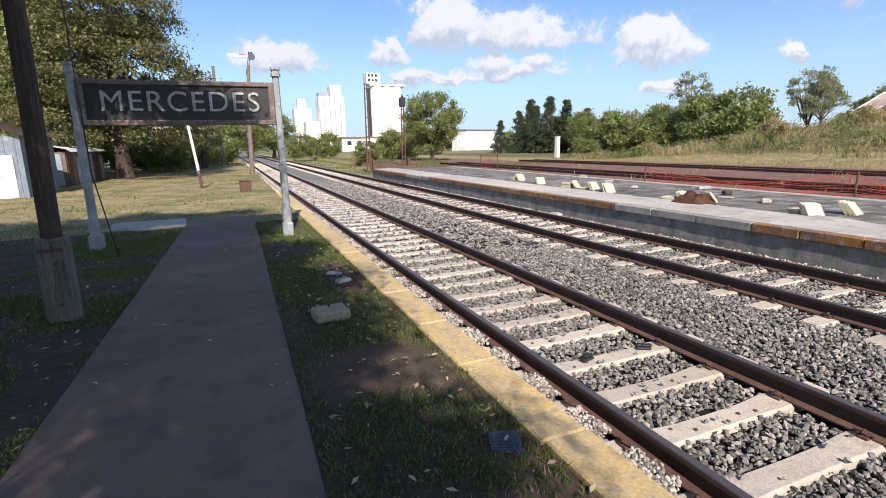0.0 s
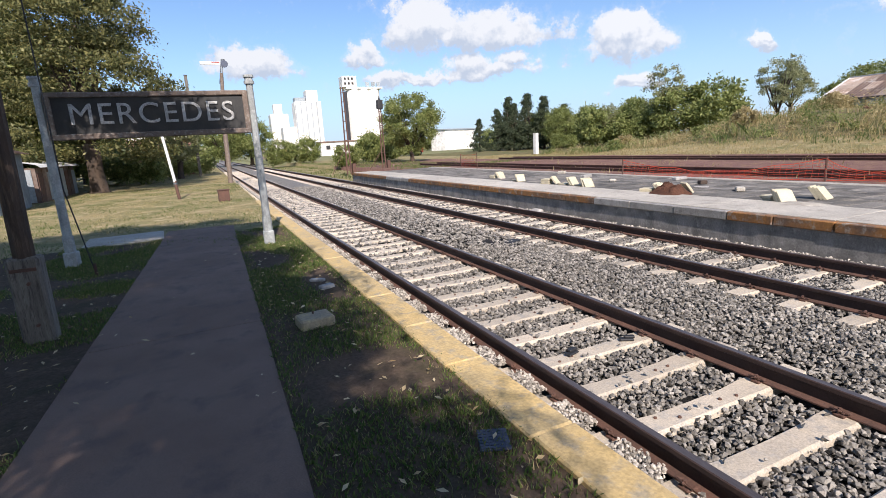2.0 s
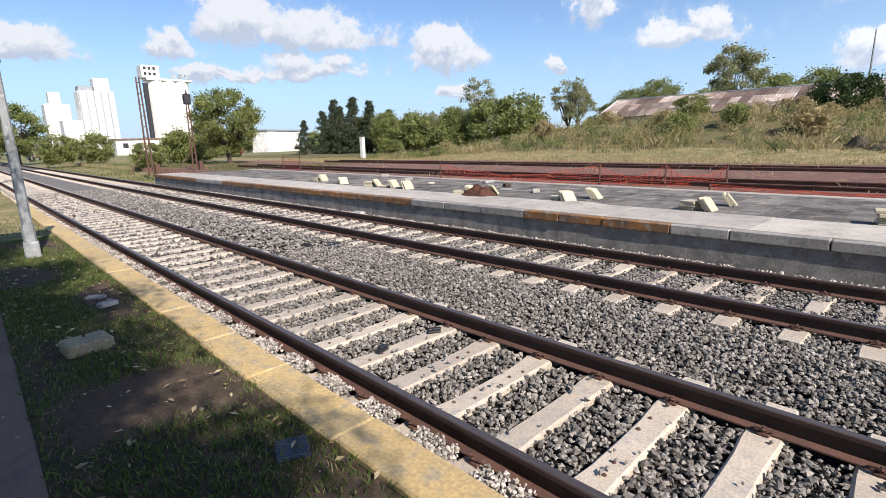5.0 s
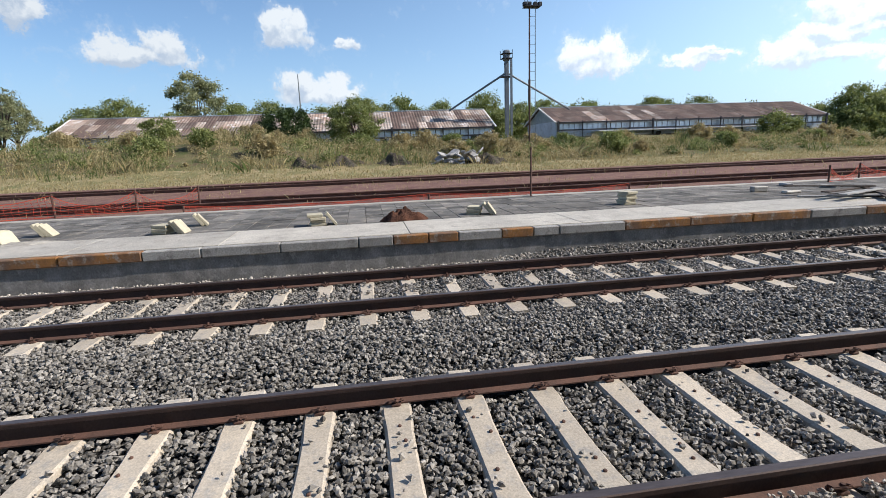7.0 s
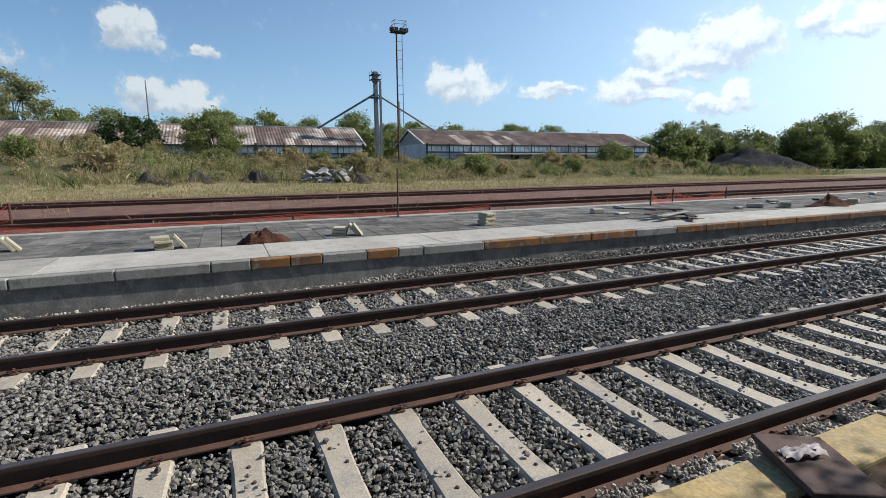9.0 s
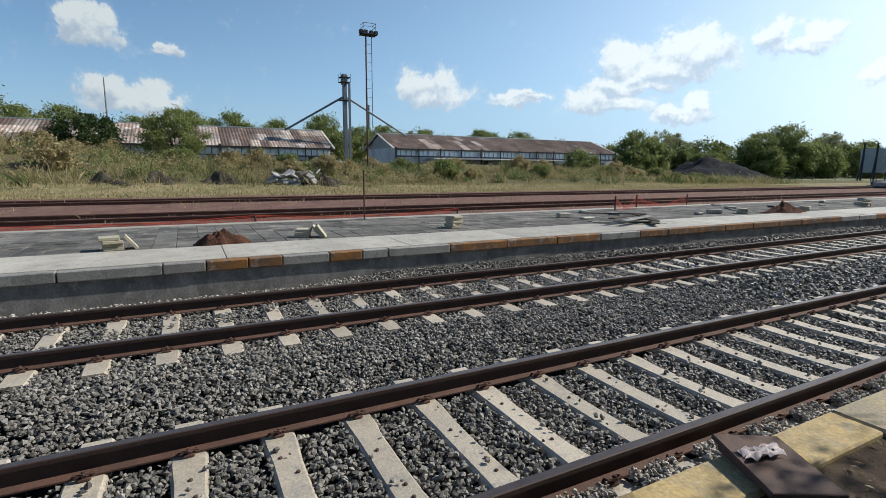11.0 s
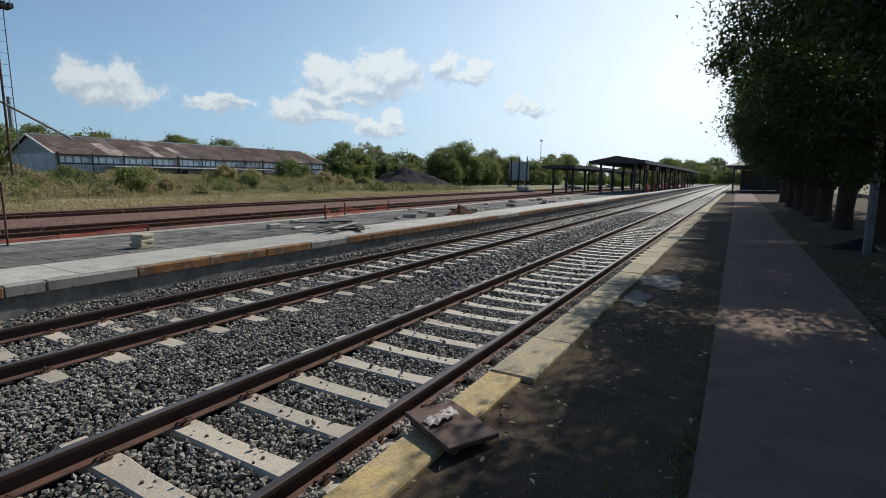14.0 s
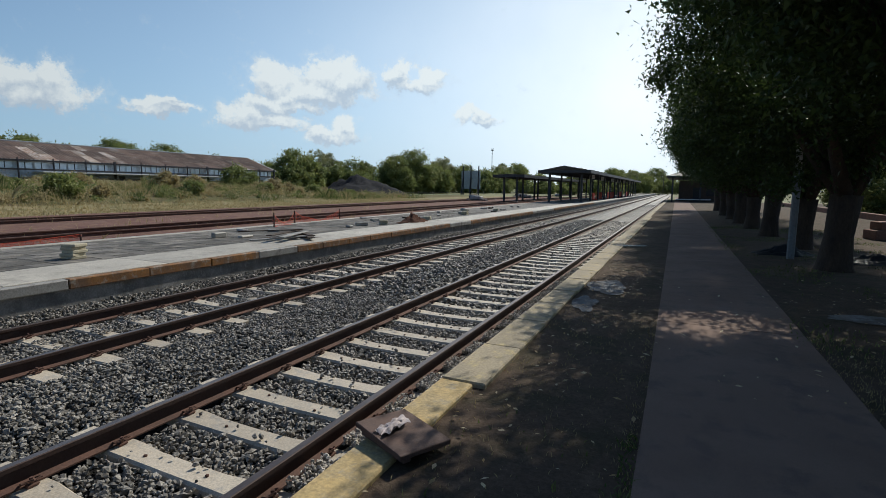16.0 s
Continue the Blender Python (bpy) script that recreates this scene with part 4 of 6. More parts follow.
# bushes on the bank, before the long sheds
dark_bush = tree("dense dark green bush before the shed", (57.0, 7.2, 2.9), "leaf_dark", 14000, .13, ellipsoid(0, 1.9, 2.5, 1.75, .7), 61, None, 80, name="bush", category="bush")
tree("tall feathery green bush on the bank", (56.5, 0.0, 2.0), "leaf_mid", 15000, .13, ellipsoid(0, 2.7, 2.9, 2.7, .7), 62, (5.0, 1.9, .12, 7, .5), 90, name="bush", category="bush")
again(bushy, 61, 21.4, 3.2, 10, .9)
again(bushy, 60, -55.6, 1.2, 10, 1.2)
again(dark_bush, 64, 33, 2.2, 90, .7)
scrub = random.Random(21)
dry_shrub = tree("dry straw-coloured shrub on the bank", (46, 18, land(46, 18)), "straw", 3500, .1, ellipsoid(0, .75, .95, .8, .4), 63, None, 40, name="shrub", category="shrub", group="shrubs on the bank")
low_shrub = tree("low green shrub on the bank", (44, 12, land(44, 12)), "leaf_mid", 3500, .1, ellipsoid(0, .7, 1.0, .75, .4), 64, None, 40, name="shrub", category="shrub", group="shrubs on the bank")
for i in range(78):
    x, y = scrub.uniform(40, 58), scrub.uniform(-14, 48) if i < 46 else scrub.uniform(-66, -12)
    again((dry_shrub, low_shrub, dry_shrub)[i % 3], x, y, land(x, y) - .05, 47 * i, scrub.uniform(.55, 1.25))


# ---- grass ----
def blades(name, label, n, area, height, width, mat, mask, seed, ground_z=None, lump=0.0):
    g = np.random.default_rng(seed)
    x, y = g.uniform(area[0], area[1], n), g.uniform(area[2], area[3], n)
    keep = np.array([mask(a, b) > g.uniform() for a, b in zip(x, y)])
    x, y = x[keep], y[keep]
    n = len(x)
    z = np.array([land(a, b) if ground_z is None else ground_z for a, b in zip(x, y)]) - .01
    a = g.uniform(0, 6.283, n)
    h = height * g.uniform(.4, 1.25, n)
    if lump:
        h = h * np.array([.3 + 1.5 * smooth(-.25, .55, noise.noise(Vector((p * lump, q * lump, seed)))) for p, q in zip(x, y)])
    w = width * g.uniform(.7, 1.3, n)
    lean = g.normal(0, .45, (n, 2)) * h[:, None]
    base = np.stack([x, y, z], 1)
    side = np.stack([np.cos(a), np.sin(a), 0 * a], 1) * w[:, None]
    mid = base + np.stack([lean[:, 0] * .35, lean[:, 1] * .35, h * .6], 1)
    tip = base + np.stack([lean[:, 0], lean[:, 1], h], 1)
    v = np.stack([base - side, base + side, mid + side * .7, tip, mid - side * .7], 1).reshape(-1, 3)
    f = np.arange(5 * n).reshape(n, 5)
    return tagged(new(name, fast_mesh(name, v, f, M[mat])), label, "grass", kind="stuff")


def patchy(scale, cut, seed):
    return lambda x, y: smooth(cut - .12, cut + .25, noise.noise(Vector((x * scale, y * scale, seed))))


def verge(x, y):
    east = path_edge(y, 1)
    if path_edge(y, 0) < x < east and y < 16.2 or x > 1.80:
        return 0
    edge = max(0, 1 - abs(x - east) / .2) * .6 + max(0, 1 - abs(x - 1.74) / .2) * .55
    if y < -1.2 and x > .3:
        return .012 + edge * (.5 if y > -7 else .25) * max(0, patchy(.9, 0, 4.0)(x, y))
    return max(edge, patchy(.85, -.12, 2.0)(x, y))


blades("grass", "short uneven green grass beside the footpath", 190000, (-3.4, 1.83, -5, 14.5), .055, .0065, "turf", verge, 1)
blades("dry_grass", "dry straw stems among the short grass", 110000, (-3.4, 1.83, -9, 14.5), .045, .0035, "straw", lambda x, y: verge(x, y) * .45 + (.10 if verge(x, y) > 0 else 0), 11)
blades("grass", "uneven green grass round the name board", 24000, (-9, 1.9, 12, 42), .08, .009, "blade", patchy(.5, .0, 7.0), 2)
blades("dry_grass", "dry yellow grass beyond the footpath", 38000, (-14, 1.9, 13, 60), .07, .010, "straw", patchy(.45, .05, 9.0), 3)
blades("grass", "thin grass under the trees", 16000, (-7, -1.5, -34, -8), .07, .008, "blade", patchy(.5, .05, 12.0), 4)
blades("tall_grass", "tall straw-coloured grass on the bank", 70000, (36.5, 60, -72, 50), .7, .018, "straw", patchy(.22, .0, 1.0), 5, lump=.3)
blades("tall_grass", "tall green weeds on the bank", 50000, (35.5, 62, -75, 55), .6, .022, "blade", patchy(.2, .06, 5.0), 6, lump=.35)


def clumps_on_bank(x0, x1, y0, y1, size):
    def shape(g):
        x, y = g.uniform(x0, x1), g.uniform(y0, y1)
        r = g.uniform(.3, 1.0) ** 1.4 * size * (1.15 if y > -12 else .9)
        return (x, y, land(x, y) + .4 * r), r
    return shape


for leaf, n, count, seed, words in (("straw", 60000, 520, 71, "clumps of dry straw-coloured weeds on the bank"), ("leaf_mid", 52000, 330, 72, "clumps of green weeds and low scrub on the bank"), ("blade", 30000, 260, 73, "fresh green weed clumps on the bank")):
    tagged(new("weeds", leaf_cloud("weeds", M[leaf], n, .085, clumps_on_bank(38, 62, -74, 52, 1.25), seed, count, .4)), words, "weeds", kind="stuff")
blades("grass", "mown dry grass before the bank", 34000, (29.5, 38, -60, 60), .16, .02, "straw", lambda x, y: .8, 7)
blades("weeds", "sparse weeds along the old sidings", 9000, (14.9, 31, -40, 70), .2, .015, "straw", patchy(.5, .2, 15.0), 8)
blades("grass", "green grass where the platform ends", 15000, (9.2, 24, 33.5, 90), .2, .018, "blade", patchy(.3, -.1, 16.0), 9)


def litter():
    g = np.random.default_rng(5)
    n = 2400
    x, y = g.uniform(-4, 1.75, n), g.uniform(-14, 12, n)
    keep = (g.uniform(size=n) < np.where((x > -1.45) & (x < .42), .1, .7)) | (x > .4)
    x, y = x[keep], y[keep]
    n = len(x)
    a, s = g.uniform(0, 6.283, n), g.uniform(.014, .045, n)
    z = NEAR + g.uniform(.024, .065, n)
    c, d = np.stack([np.cos(a), np.sin(a), g.uniform(-.3, .3, n)], 1) * s[:, None], np.stack([-np.sin(a), np.cos(a), g.uniform(-.3, .3, n)], 1) * s[:, None] * .45
    p = np.stack([x, y, z], 1)
    v = np.stack([p - c, p + d + [0, 0, .004], p + c, p - d + [0, 0, .004]], 1).reshape(-1, 3)
    tagged(new("fallen_leaves", fast_mesh("fallen_leaves", v, np.arange(4 * n).reshape(n, 4), M["litter"])), "fallen dry leaves scattered on soil and path", "leaf litter", kind="stuff")


litter()


# ---- name board, poles and small things beside the path ----
def name_board():
    s = thing("station_sign", "black station name board with raised white letters on two grey posts", "station sign", (0, 12.0, NEAR), -3)
    for x, top in ((-2.72, 3.70), (1.10, 3.72)):
        bm = bmesh.new()
        for z0, z1, w in ((-.1, .62, .105), (.62, 2.1, .085), (2.1, top - .17, .075), (top - .19, top - .12, .11), (top - .12, top - .05, .085), (top - .05, top, .11)):
            tube(bm, [(x, 0, z0), (x, 0, z1)], [w, w * .96], 8)
        p = part("post", bm, M["post"], s)
        part("footing", boxed(x - .12, x + .12, -.12, .12, -.1, .30, .02), M["post"], p, "flaking pale base")
    part("panel", boxed(-2.56, .99, -.03, .03, 2.60, 3.32, .006), M["black"], s, "black enamel panel")
    for z0, z1, x0, x1 in ((2.50, 2.61, -2.64, 1.03), (3.30, 3.40, -2.64, 1.03)):
        part("frame_rail", boxed(x0, x1, -.075, .06, z0, z1, .015), M["frame"], s)
    for x0, x1 in ((-2.64, -2.53), (.92, 1.03)):
        part("frame_stile", boxed(x0, x1, -.073, .058, 2.58, 3.33, .012), M["frame"], s)
    cu = bpy.data.curves.new("lettering", "FONT")
    cu.body, cu.size, cu.extrude, cu.align_x, cu.align_y = "MERCEDES", .58, .012, "CENTER", "CENTER"
    cu.bevel_depth, cu.offset = .004, -.004
    cu.space_character = 1.12
    cu.materials.append(M["letter"])
    ob = new("lettering", cu)
    ob.parent = s
    ob.matrix_basis = pose(-.78, -.044, 2.96, 90, 0, 0)
    tagged(ob, "raised chipped white letters")


name_board()


def timber_pole():
    p = thing("wooden_pole", "dark timber pole bolted to a charred wooden stub", "pole", (-2.03, 7.1, NEAR))
    part("shaft", tubed([(0, 0, .75), (.05, -.05, 3), (.16, -.1, 8.0)], [.11, .105, .09], 10), M["wood"], p)
    bm = boxed(-.16, .16, -.13, .13, -.15, 1.02, .03)
    part("stub", bm, M["greywood"], p, "cracked grey stub with charred top")
    for z in (.22, .72):
        part("bolt", tubed([(.03, -.17, z), (.03, .17, z)], .02, 6), M["rust"], p)
    part("strap", boxed(-.125, .125, -.14, .14, .86, .9, .004), M["rust"], p)


timber_pole()


def guy_wire():
    w = thing("guy_wire", "thin steel guy wire running down to the grass", "wire", (-2.1, 10.8, NEAR))
    part("cable", tubed([(0, 0, 0), (-.25, .1, 1.6), (-.35, .4, 6.5)], .012, 5), M["dark"], w)
    part("anchor", tubed([(0, 0, -.1), (0, 0, .22)], .025, 6), M["rust"], w)


guy_wire()


def thin_pole(at, h, lean):
    p = thing("post", "thin pale post with rusty foot standing in grass", "post", at)
    part("shaft", tubed([(0, 0, .9), (lean, 0, h)], [.075, .065], 8), M["white"], p)
    part("foot", tubed([(-lean * .3, 0, -.1), (0, 0, .95)], [.08, .075], 8), M["rust"], p, "rusty lower part")
    part("clamp", tubed([(0, 0, .78), (0, 0, .86)], .10, 8), M["steel"], p)


thin_pole((-1.55, 28.8, NEAR), 3.6, -.28)


def semaphore():
    s = thing("railway_signal", "old semaphore signal with red and white arm on a tall post", "railway signal", (1.55, 42.5, NEAR))
    part("post", tubed([(0, 0, -.2), (.1, 0, 4), (.45, 0, 8.2)], [.19, .17, .12], 10), M["frame"], s, "weathered timber post")
    part("mast", tubed([(.45, 0, 7.6), (.62, 0, 9.2)], .05, 6), M["steel"], s)
    part("stay", tubed([(.2, 0, 7.4), (.5, 0, 8.9)], .02, 5), M["dark"], s)
    arm = part("arm", boxed(-.95, .45, -.12, -.06, 8.78, 9.0, .01), M["white"], s, "white signal arm")
    part("arm_tip", boxed(-.15, .4, -.135, -.121, 8.92, 8.98, .004), M["redpaint"], arm, "red band")
    bm = bmesh.new()
    tube(bm, [(.72, -.12, 8.85), (.72, -.02, 8.85)], .26, 16)
    part("lens", bm, M["slate"], s, "dark round spectacle lens")
    part("lamp", boxed(.52, .8, .02, .3, 8.7, 9.2, .02), M["dark"], s)


semaphore()


def rusty_signal(at, h, head):
    s = thing("signal_post", "slender rusty lattice signal post", "railway signal", at)
    for dx in (-.17, .17):
        part("upright", tubed([(dx, 0, -.1), (dx * .55, 0, h)], [.07, .05], 6), M["rust"], s)
    for i in range(9):
        z = h * (i + .5) / 9
        part("brace", boxed(-.17, .17, -.015, .015, z - .03, z + .03), M["rust"], s)
    if head:
        part("signal_head", boxed(-.28, .28, -.2, .2, h - .1, h + .75, .05), M["dark"], s)
        part("cap", tubed([(0, 0, h + .75), (0, 0, h + 1.1)], [.12, .03], 8), M["dark"], s)
    part("stay", tubed([(-1.4, .2, 0), (-.1, 0, h * .32)], .03, 5), M["rust"], s)
    part("cabinet", boxed(.3, .62, -.2, .2, -.05, .8, .02), M["rust"], s)


rusty_signal((11.2, 43.0, NEAR), 7.2, False)
rusty_signal((15.6, 46.5, NEAR), 5.7, True)


def inspection_cover():
    c = thing("concrete_block", "small pale concrete block sunk in the grass", "concrete block", (.93, 5.72, NEAR), 6)
    part("slab", boxed(-.2, .2, -.16, .16, -.05, .12, .02), M["oldstrip"], c)
    part("bolt", tubed([(.0, .06, .1), (.0, .06, .15)], .012, 6), M["rust"], c)


inspection_cover()


def simple(name, label, category, at, rz, pieces, group=""):
    """A thing made of a few boxed parts: name, box, bevel, material."""
    t = thing(name, label, category, at, rz, group)
    for nm, b, bev, mt in pieces:
        part(nm, boxed(*b, bev), M[mt], t)
    return t


simple("stone", "flat pale stone lying in the grass", "stone", (1.40, 7.25, NEAR), 20, [("piece", (-.11, .11, -.07, .07, -.02, .055), .018, "rubble")])
simple("stone", "flat pale stone lying in the grass", "stone", (1.36, 7.75, NEAR), -35, [("piece", (-.12, .12, -.05, .05, -.02, .04), .015, "rubble")])
mat_piece = simple("rubber_mat", "piece of dark blue ribbed mat lying on soil", "mat", (1.53, 2.62, NEAR + .012), -22, [("sheet", (-.105, .105, -.12, .12, 0, .018), .004, "slate")])
for i in range(6):
    for j in range(7):
        part("stud", boxed(-.1 + .034 * i, -.1 + .034 * i + .024, -.112 + .033 * j, -.112 + .033 * j + .024, .018, .025), M["slate"], mat_piece)
simple("debris", "flattened dark plastic sheet lying on the ballast", "debris", (5.66, 8.75, BED_Z + .03), 28, [("sheet", (-.38, .36, -.16, .14, -.03, .035), .02, "dark"), ("fold", (-.12, .3, -.08, .16, .03, .06), .015, "dark")])
for x, y, r in ((3.08, 3.68, 15), (3.78, 3.65, -30)):
    simple("scrap_of_rubber", "black scrap of rubber lying on a sleeper", "scrap", (x, y, -.172), r, [("piece", (-.075, .075, -.035, .04, 0, .022), .008, "dark"), ("piece", (-.02, .09, .0, .06, .018, .04), .008, "dark")])
simple("junction_box", "small rusty metal box on the grass", "box", (.55, 25.2, NEAR), 5, [("body", (-.24, .24, -.16, .16, .0, .5), .015, "rust"), ("lid", (-.27, .27, -.19, .19, .5, .54), .01, "rust")])
simple("concrete_slab", "cracked pale concrete slab in the grass beside the path", "concrete slab", (-2.15, 15.4, NEAR), 4, [("slab", (-.95, .85, -.85, .75, -.1, .035), .02, "concrete")])
simple("marker_post", "tall square white concrete post", "post", (39.6, 55, 0), 10, [("shaft", (-.26, .26, -.26, .26, -.1, 2.65), .04, "white"), ("cap", (-.29, .29, -.29, .29, 2.65, 2.72), .02, "white")])


def lifted_board():
    b = thing("board", "brown weathered board lying propped over the edging strip", "board", (1.84, -4.06, -.005), -24)
    part("sheet", boxed(-.30, .30, -.24, .24, .035, .075, .006, pose(0, 0, 0, 4, -3, 0)), M["brown"], b)
    part("batten", boxed(-.28, .28, -.2, -.13, -.01, .036, .004), M["brown"], b)
    part("batten", boxed(-.28, .28, .12, .19, -.01, .036, .004), M["brown"], b)
    bm = bmesh.new()
    g = random.Random(3)
    n = 9
    grid = [[bm.verts.new((.05 + (i / n - .5) * .11 + g.uniform(-.012, .012), .02 + (j / n - .5) * .3 + g.uniform(-.012, .012), .018 + .05 * abs(math.sin(i * 1.7 + j * .8)) * g.uniform(.4, 1.2))) for j in range(n + 1)] for i in range(n + 1)]
    for i in range(n):
        for j in range(n):
            bm.faces.new((grid[i][j], grid[i + 1][j], grid[i + 1][j + 1], grid[i][j + 1]))
    r = thing("rag", "crumpled pale pink rag lying on the board", "rag", (1.86, -4.06, .062), -10)
    part("cloth", bm, M["rag"], r, smooth=True)


lifted_board()
simple("plank", "pale plank lying beside the edging strip", "plank", (1.4, -19.3, NEAR), 25, [("board", (-.5, .5, -.14, .14, 0, .05), .008, "concrete")])


def ash_patch(at, rx, ry, seed):
    bm = bmesh.new()
    ring = []
    for k in range(56):
        a = 2 * math.pi * k / 56
        r = 1 + .45 * noise.noise(Vector((math.cos(a) * 1.3, math.sin(a) * 1.3, seed))) + .12 * noise.noise(Vector((math.cos(a) * 7, math.sin(a) * 7, seed)))
        ring.append(bm.verts.new((math.cos(a) * rx * r, math.sin(a) * ry * r, 0)))
    mid = bm.verts.new((0, 0, .004))
    for k in range(56):
        bm.faces.new((mid, ring[k], ring[(k + 1) % 56]))
    me = bpy.data.meshes.new("ash_patch")
    bm.to_mesh(me)
    bm.free()
    me.materials.append(M["ash"])
    ob = new("ash_patch", me)
    ob.matrix_world = pose(*at, 0, 0, 8)
    tagged(ob, "thin pale grey ash spread on the soil", "ash")


ash_patch((1.22, -11.3, NEAR + .012), .42, .75, 8.0)
ash_patch((1.38, -9.6, NEAR + .012), .2, .55, 15.0)
ash_patch((-2.9, -10.5, NEAR + .012), .7, .25, 23.0)


def lamp_pole():
    p = thing("lamp_post", "slender white-topped metal post among the trees", "post", (-3.06, -18.3, NEAR))
    part("base", tubed([(0, 0, -.1), (0, 0, 2.6)], .10, 8), M["steel"], p, "dark lower half")
    part("shaft", tubed([(0, 0, 2.6), (.1, 0, 7.0)], [.085, .06], 8), M["white"], p, "white painted upper half")


lamp_pole()


def heap(name, label, at, rx, ry, h, mat, seed, category="heap", rough=.25, round_top=False):
    bm = bmesh.new()
    n, rings = 44, 14
    top = bm.verts.new((0, 0, h))
    prev = None
    for i in range(1, rings + 1):
        t = i / rings
        row = []
        for k in range(n):
            a = 2 * math.pi * k / n
            w = 1 + rough * noise.noise(Vector((math.cos(a) * 1.6, math.sin(a) * 1.6, seed + t)))
            z = h * ((1 - t ** 1.8) if round_top else (1 - t) ** 1.25) * (1 + rough * 1.4 * noise.noise(Vector((math.cos(a) * 3 * t, math.sin(a) * 3 * t, seed))))
            z += h * (.12 + rough * .3) * (1 - t * t) * noise.noise(Vector((math.cos(a) * 11 * t, math.sin(a) * 11 * t, seed + 4)))
            row.append(bm.verts.new((math.cos(a) * rx * t * w, math.sin(a) * ry * t * w, z - (.06 if i == rings else 0))))
        for k in range(n):
            if prev is None:
                bm.faces.new((top, row[k], row[(k + 1) % n]))
            else:
                bm.faces.new((prev[k], row[k], row[(k + 1) % n], prev[(k + 1) % n]))
        prev = row
    bmesh.ops.recalc_face_normals(bm, faces=bm.faces)
    me = bpy.data.meshes.new(name)
    bm.to_mesh(me)
    bm.free()
    me.materials.append(M[mat])
    me.polygons.foreach_set("use_smooth", [True] * len(me.polygons))
    ob = new(name, me)
    ob.matrix_world = pose(*at)
    return tagged(ob, label, category)


# ---- on the platform under repair ----
PZ = PLAT_Z - .03
HALF = boxed(-.16, .16, -.16, .16, 0, .06, .008)
PAVE = bpy.data.meshes.new("paver")
HALF.to_mesh(PAVE)
HALF.free()
PAVE.materials.append(M["block"])


def stack(x, y, flat, leaning, rz):
    s = thing("paver_stack", "small stack of pale yellow paving slabs on the platform", "paving slabs", (x, y, PZ), rz, "stacks of paving slabs")
    for i in range(flat):
        p = part("paver", PAVE, None, s)
        p.matrix_basis = pose(random.uniform(-.03, .03), random.uniform(-.03, .03), .063 * i, 0, 0, random.uniform(-8, 8))
    for i in range(leaning):
        p = part("paver", PAVE, None, s)
        p.matrix_basis = pose(random.uniform(-.02, .02), -.28 - .075 * i, .115 - .01 * i, 52 + random.uniform(-4, 4), 0, random.uniform(-6, 6))


for x, y, f, l, r in [(11.3, 18.7, 2, 2, 10), (10.9, 16.4, 1, 2, -10), (10.7, 14.2, 3, 1, 30), (10.85, 13.4, 1, 2, 5), (10.85, 12.6, 1, 3, -15), (10.5, 9.6, 2, 2, 20), (10.8, 9.0, 2, 1, 60), (10.75, 6.5, 2, 3, -25), (11.5, 6.4, 0, 3, 10), (10.95, 3.5, 3, 2, -10), (11.85, 3.4, 0, 2, 15),
                      (10.85, .45, 4, 1, 5), (11.2, -3.05, 3, 2, -20), (11.4, -6.9, 5, 0, 12), (11.1, -18.5, 3, 0, 40), (10.8, -22.0, 3, 0, 10), (11.2, -27.5, 3, 1, 10), (11.2, -33, 3, 0, 20)]:
    stack(x, y, f, l, r)
heap("soil_mound", "small heap of dark brown dug soil on the platform", (10.75, -1.36, PZ), .34, .48, .23, "earth", 2.0, rough=.42, round_top=True)
heap("soil_mound", "low heap of brown soil on the platform edge", (10.45, 8.9, PZ), .5, .6, .25, "earth", 3.0, rough=.42, round_top=True)
heap("sand_mound", "thin spread of pale sand on the platform", (10.3, 5.6, PZ), .5, .9, .09, "concrete", 4.0, rough=.4)
heap("soil_mound", "dark heap of rubble on the platform", (10.6, -20.2, PZ), .7, .9, .4, "earth", 5.0, rough=.5)


def loose_boards():
    s = thing("board_pile", "untidy pile of dark boards on the platform", "boards", (10.3, -12.0, PZ))
    g = random.Random(8)
    for i in range(9):
        part("board", boxed(-.09, .09, -.9, .9, .03 * i, .03 * i + .028, .004, pose(g.uniform(-.5, .6), g.uniform(-.7, .7), 0, g.uniform(-2, 2), 0, g.uniform(-60, 60))), M["wood" if i % 3 else "cope"], s)


loose_boards()
g8 = random.Random(12)
for i in range(34):
    simple("rubble_piece", "broken piece of concrete lying on the platform", "rubble", (g8.uniform(10.8, 14.2), g8.uniform(-42, -10) if i > 7 else g8.uniform(3, 18), PZ), g8.uniform(0, 180),
           [("piece", (-g8.uniform(.08, .3), g8.uniform(.08, .3), -.1, .1, 0, g8.uniform(.04, .16)), .02, g8.choice(["rubble", "cope", "concrete", "wood"]))], "broken pieces on the platform")
simple("concrete_ring", "short pale pipe end lying against the platform", "pipe", (8.6, 11.9, BED_Z + .03), 0, [("end", (-.12, .12, -.2, .2, 0, .16), .05, "rubble")])
heap("weed_clump", "dark dead weeds lying on the ballast", (5.3, 9.0, BED_Z + .02), .35, .55, .12, "coal", 7.0, "weeds", .6)


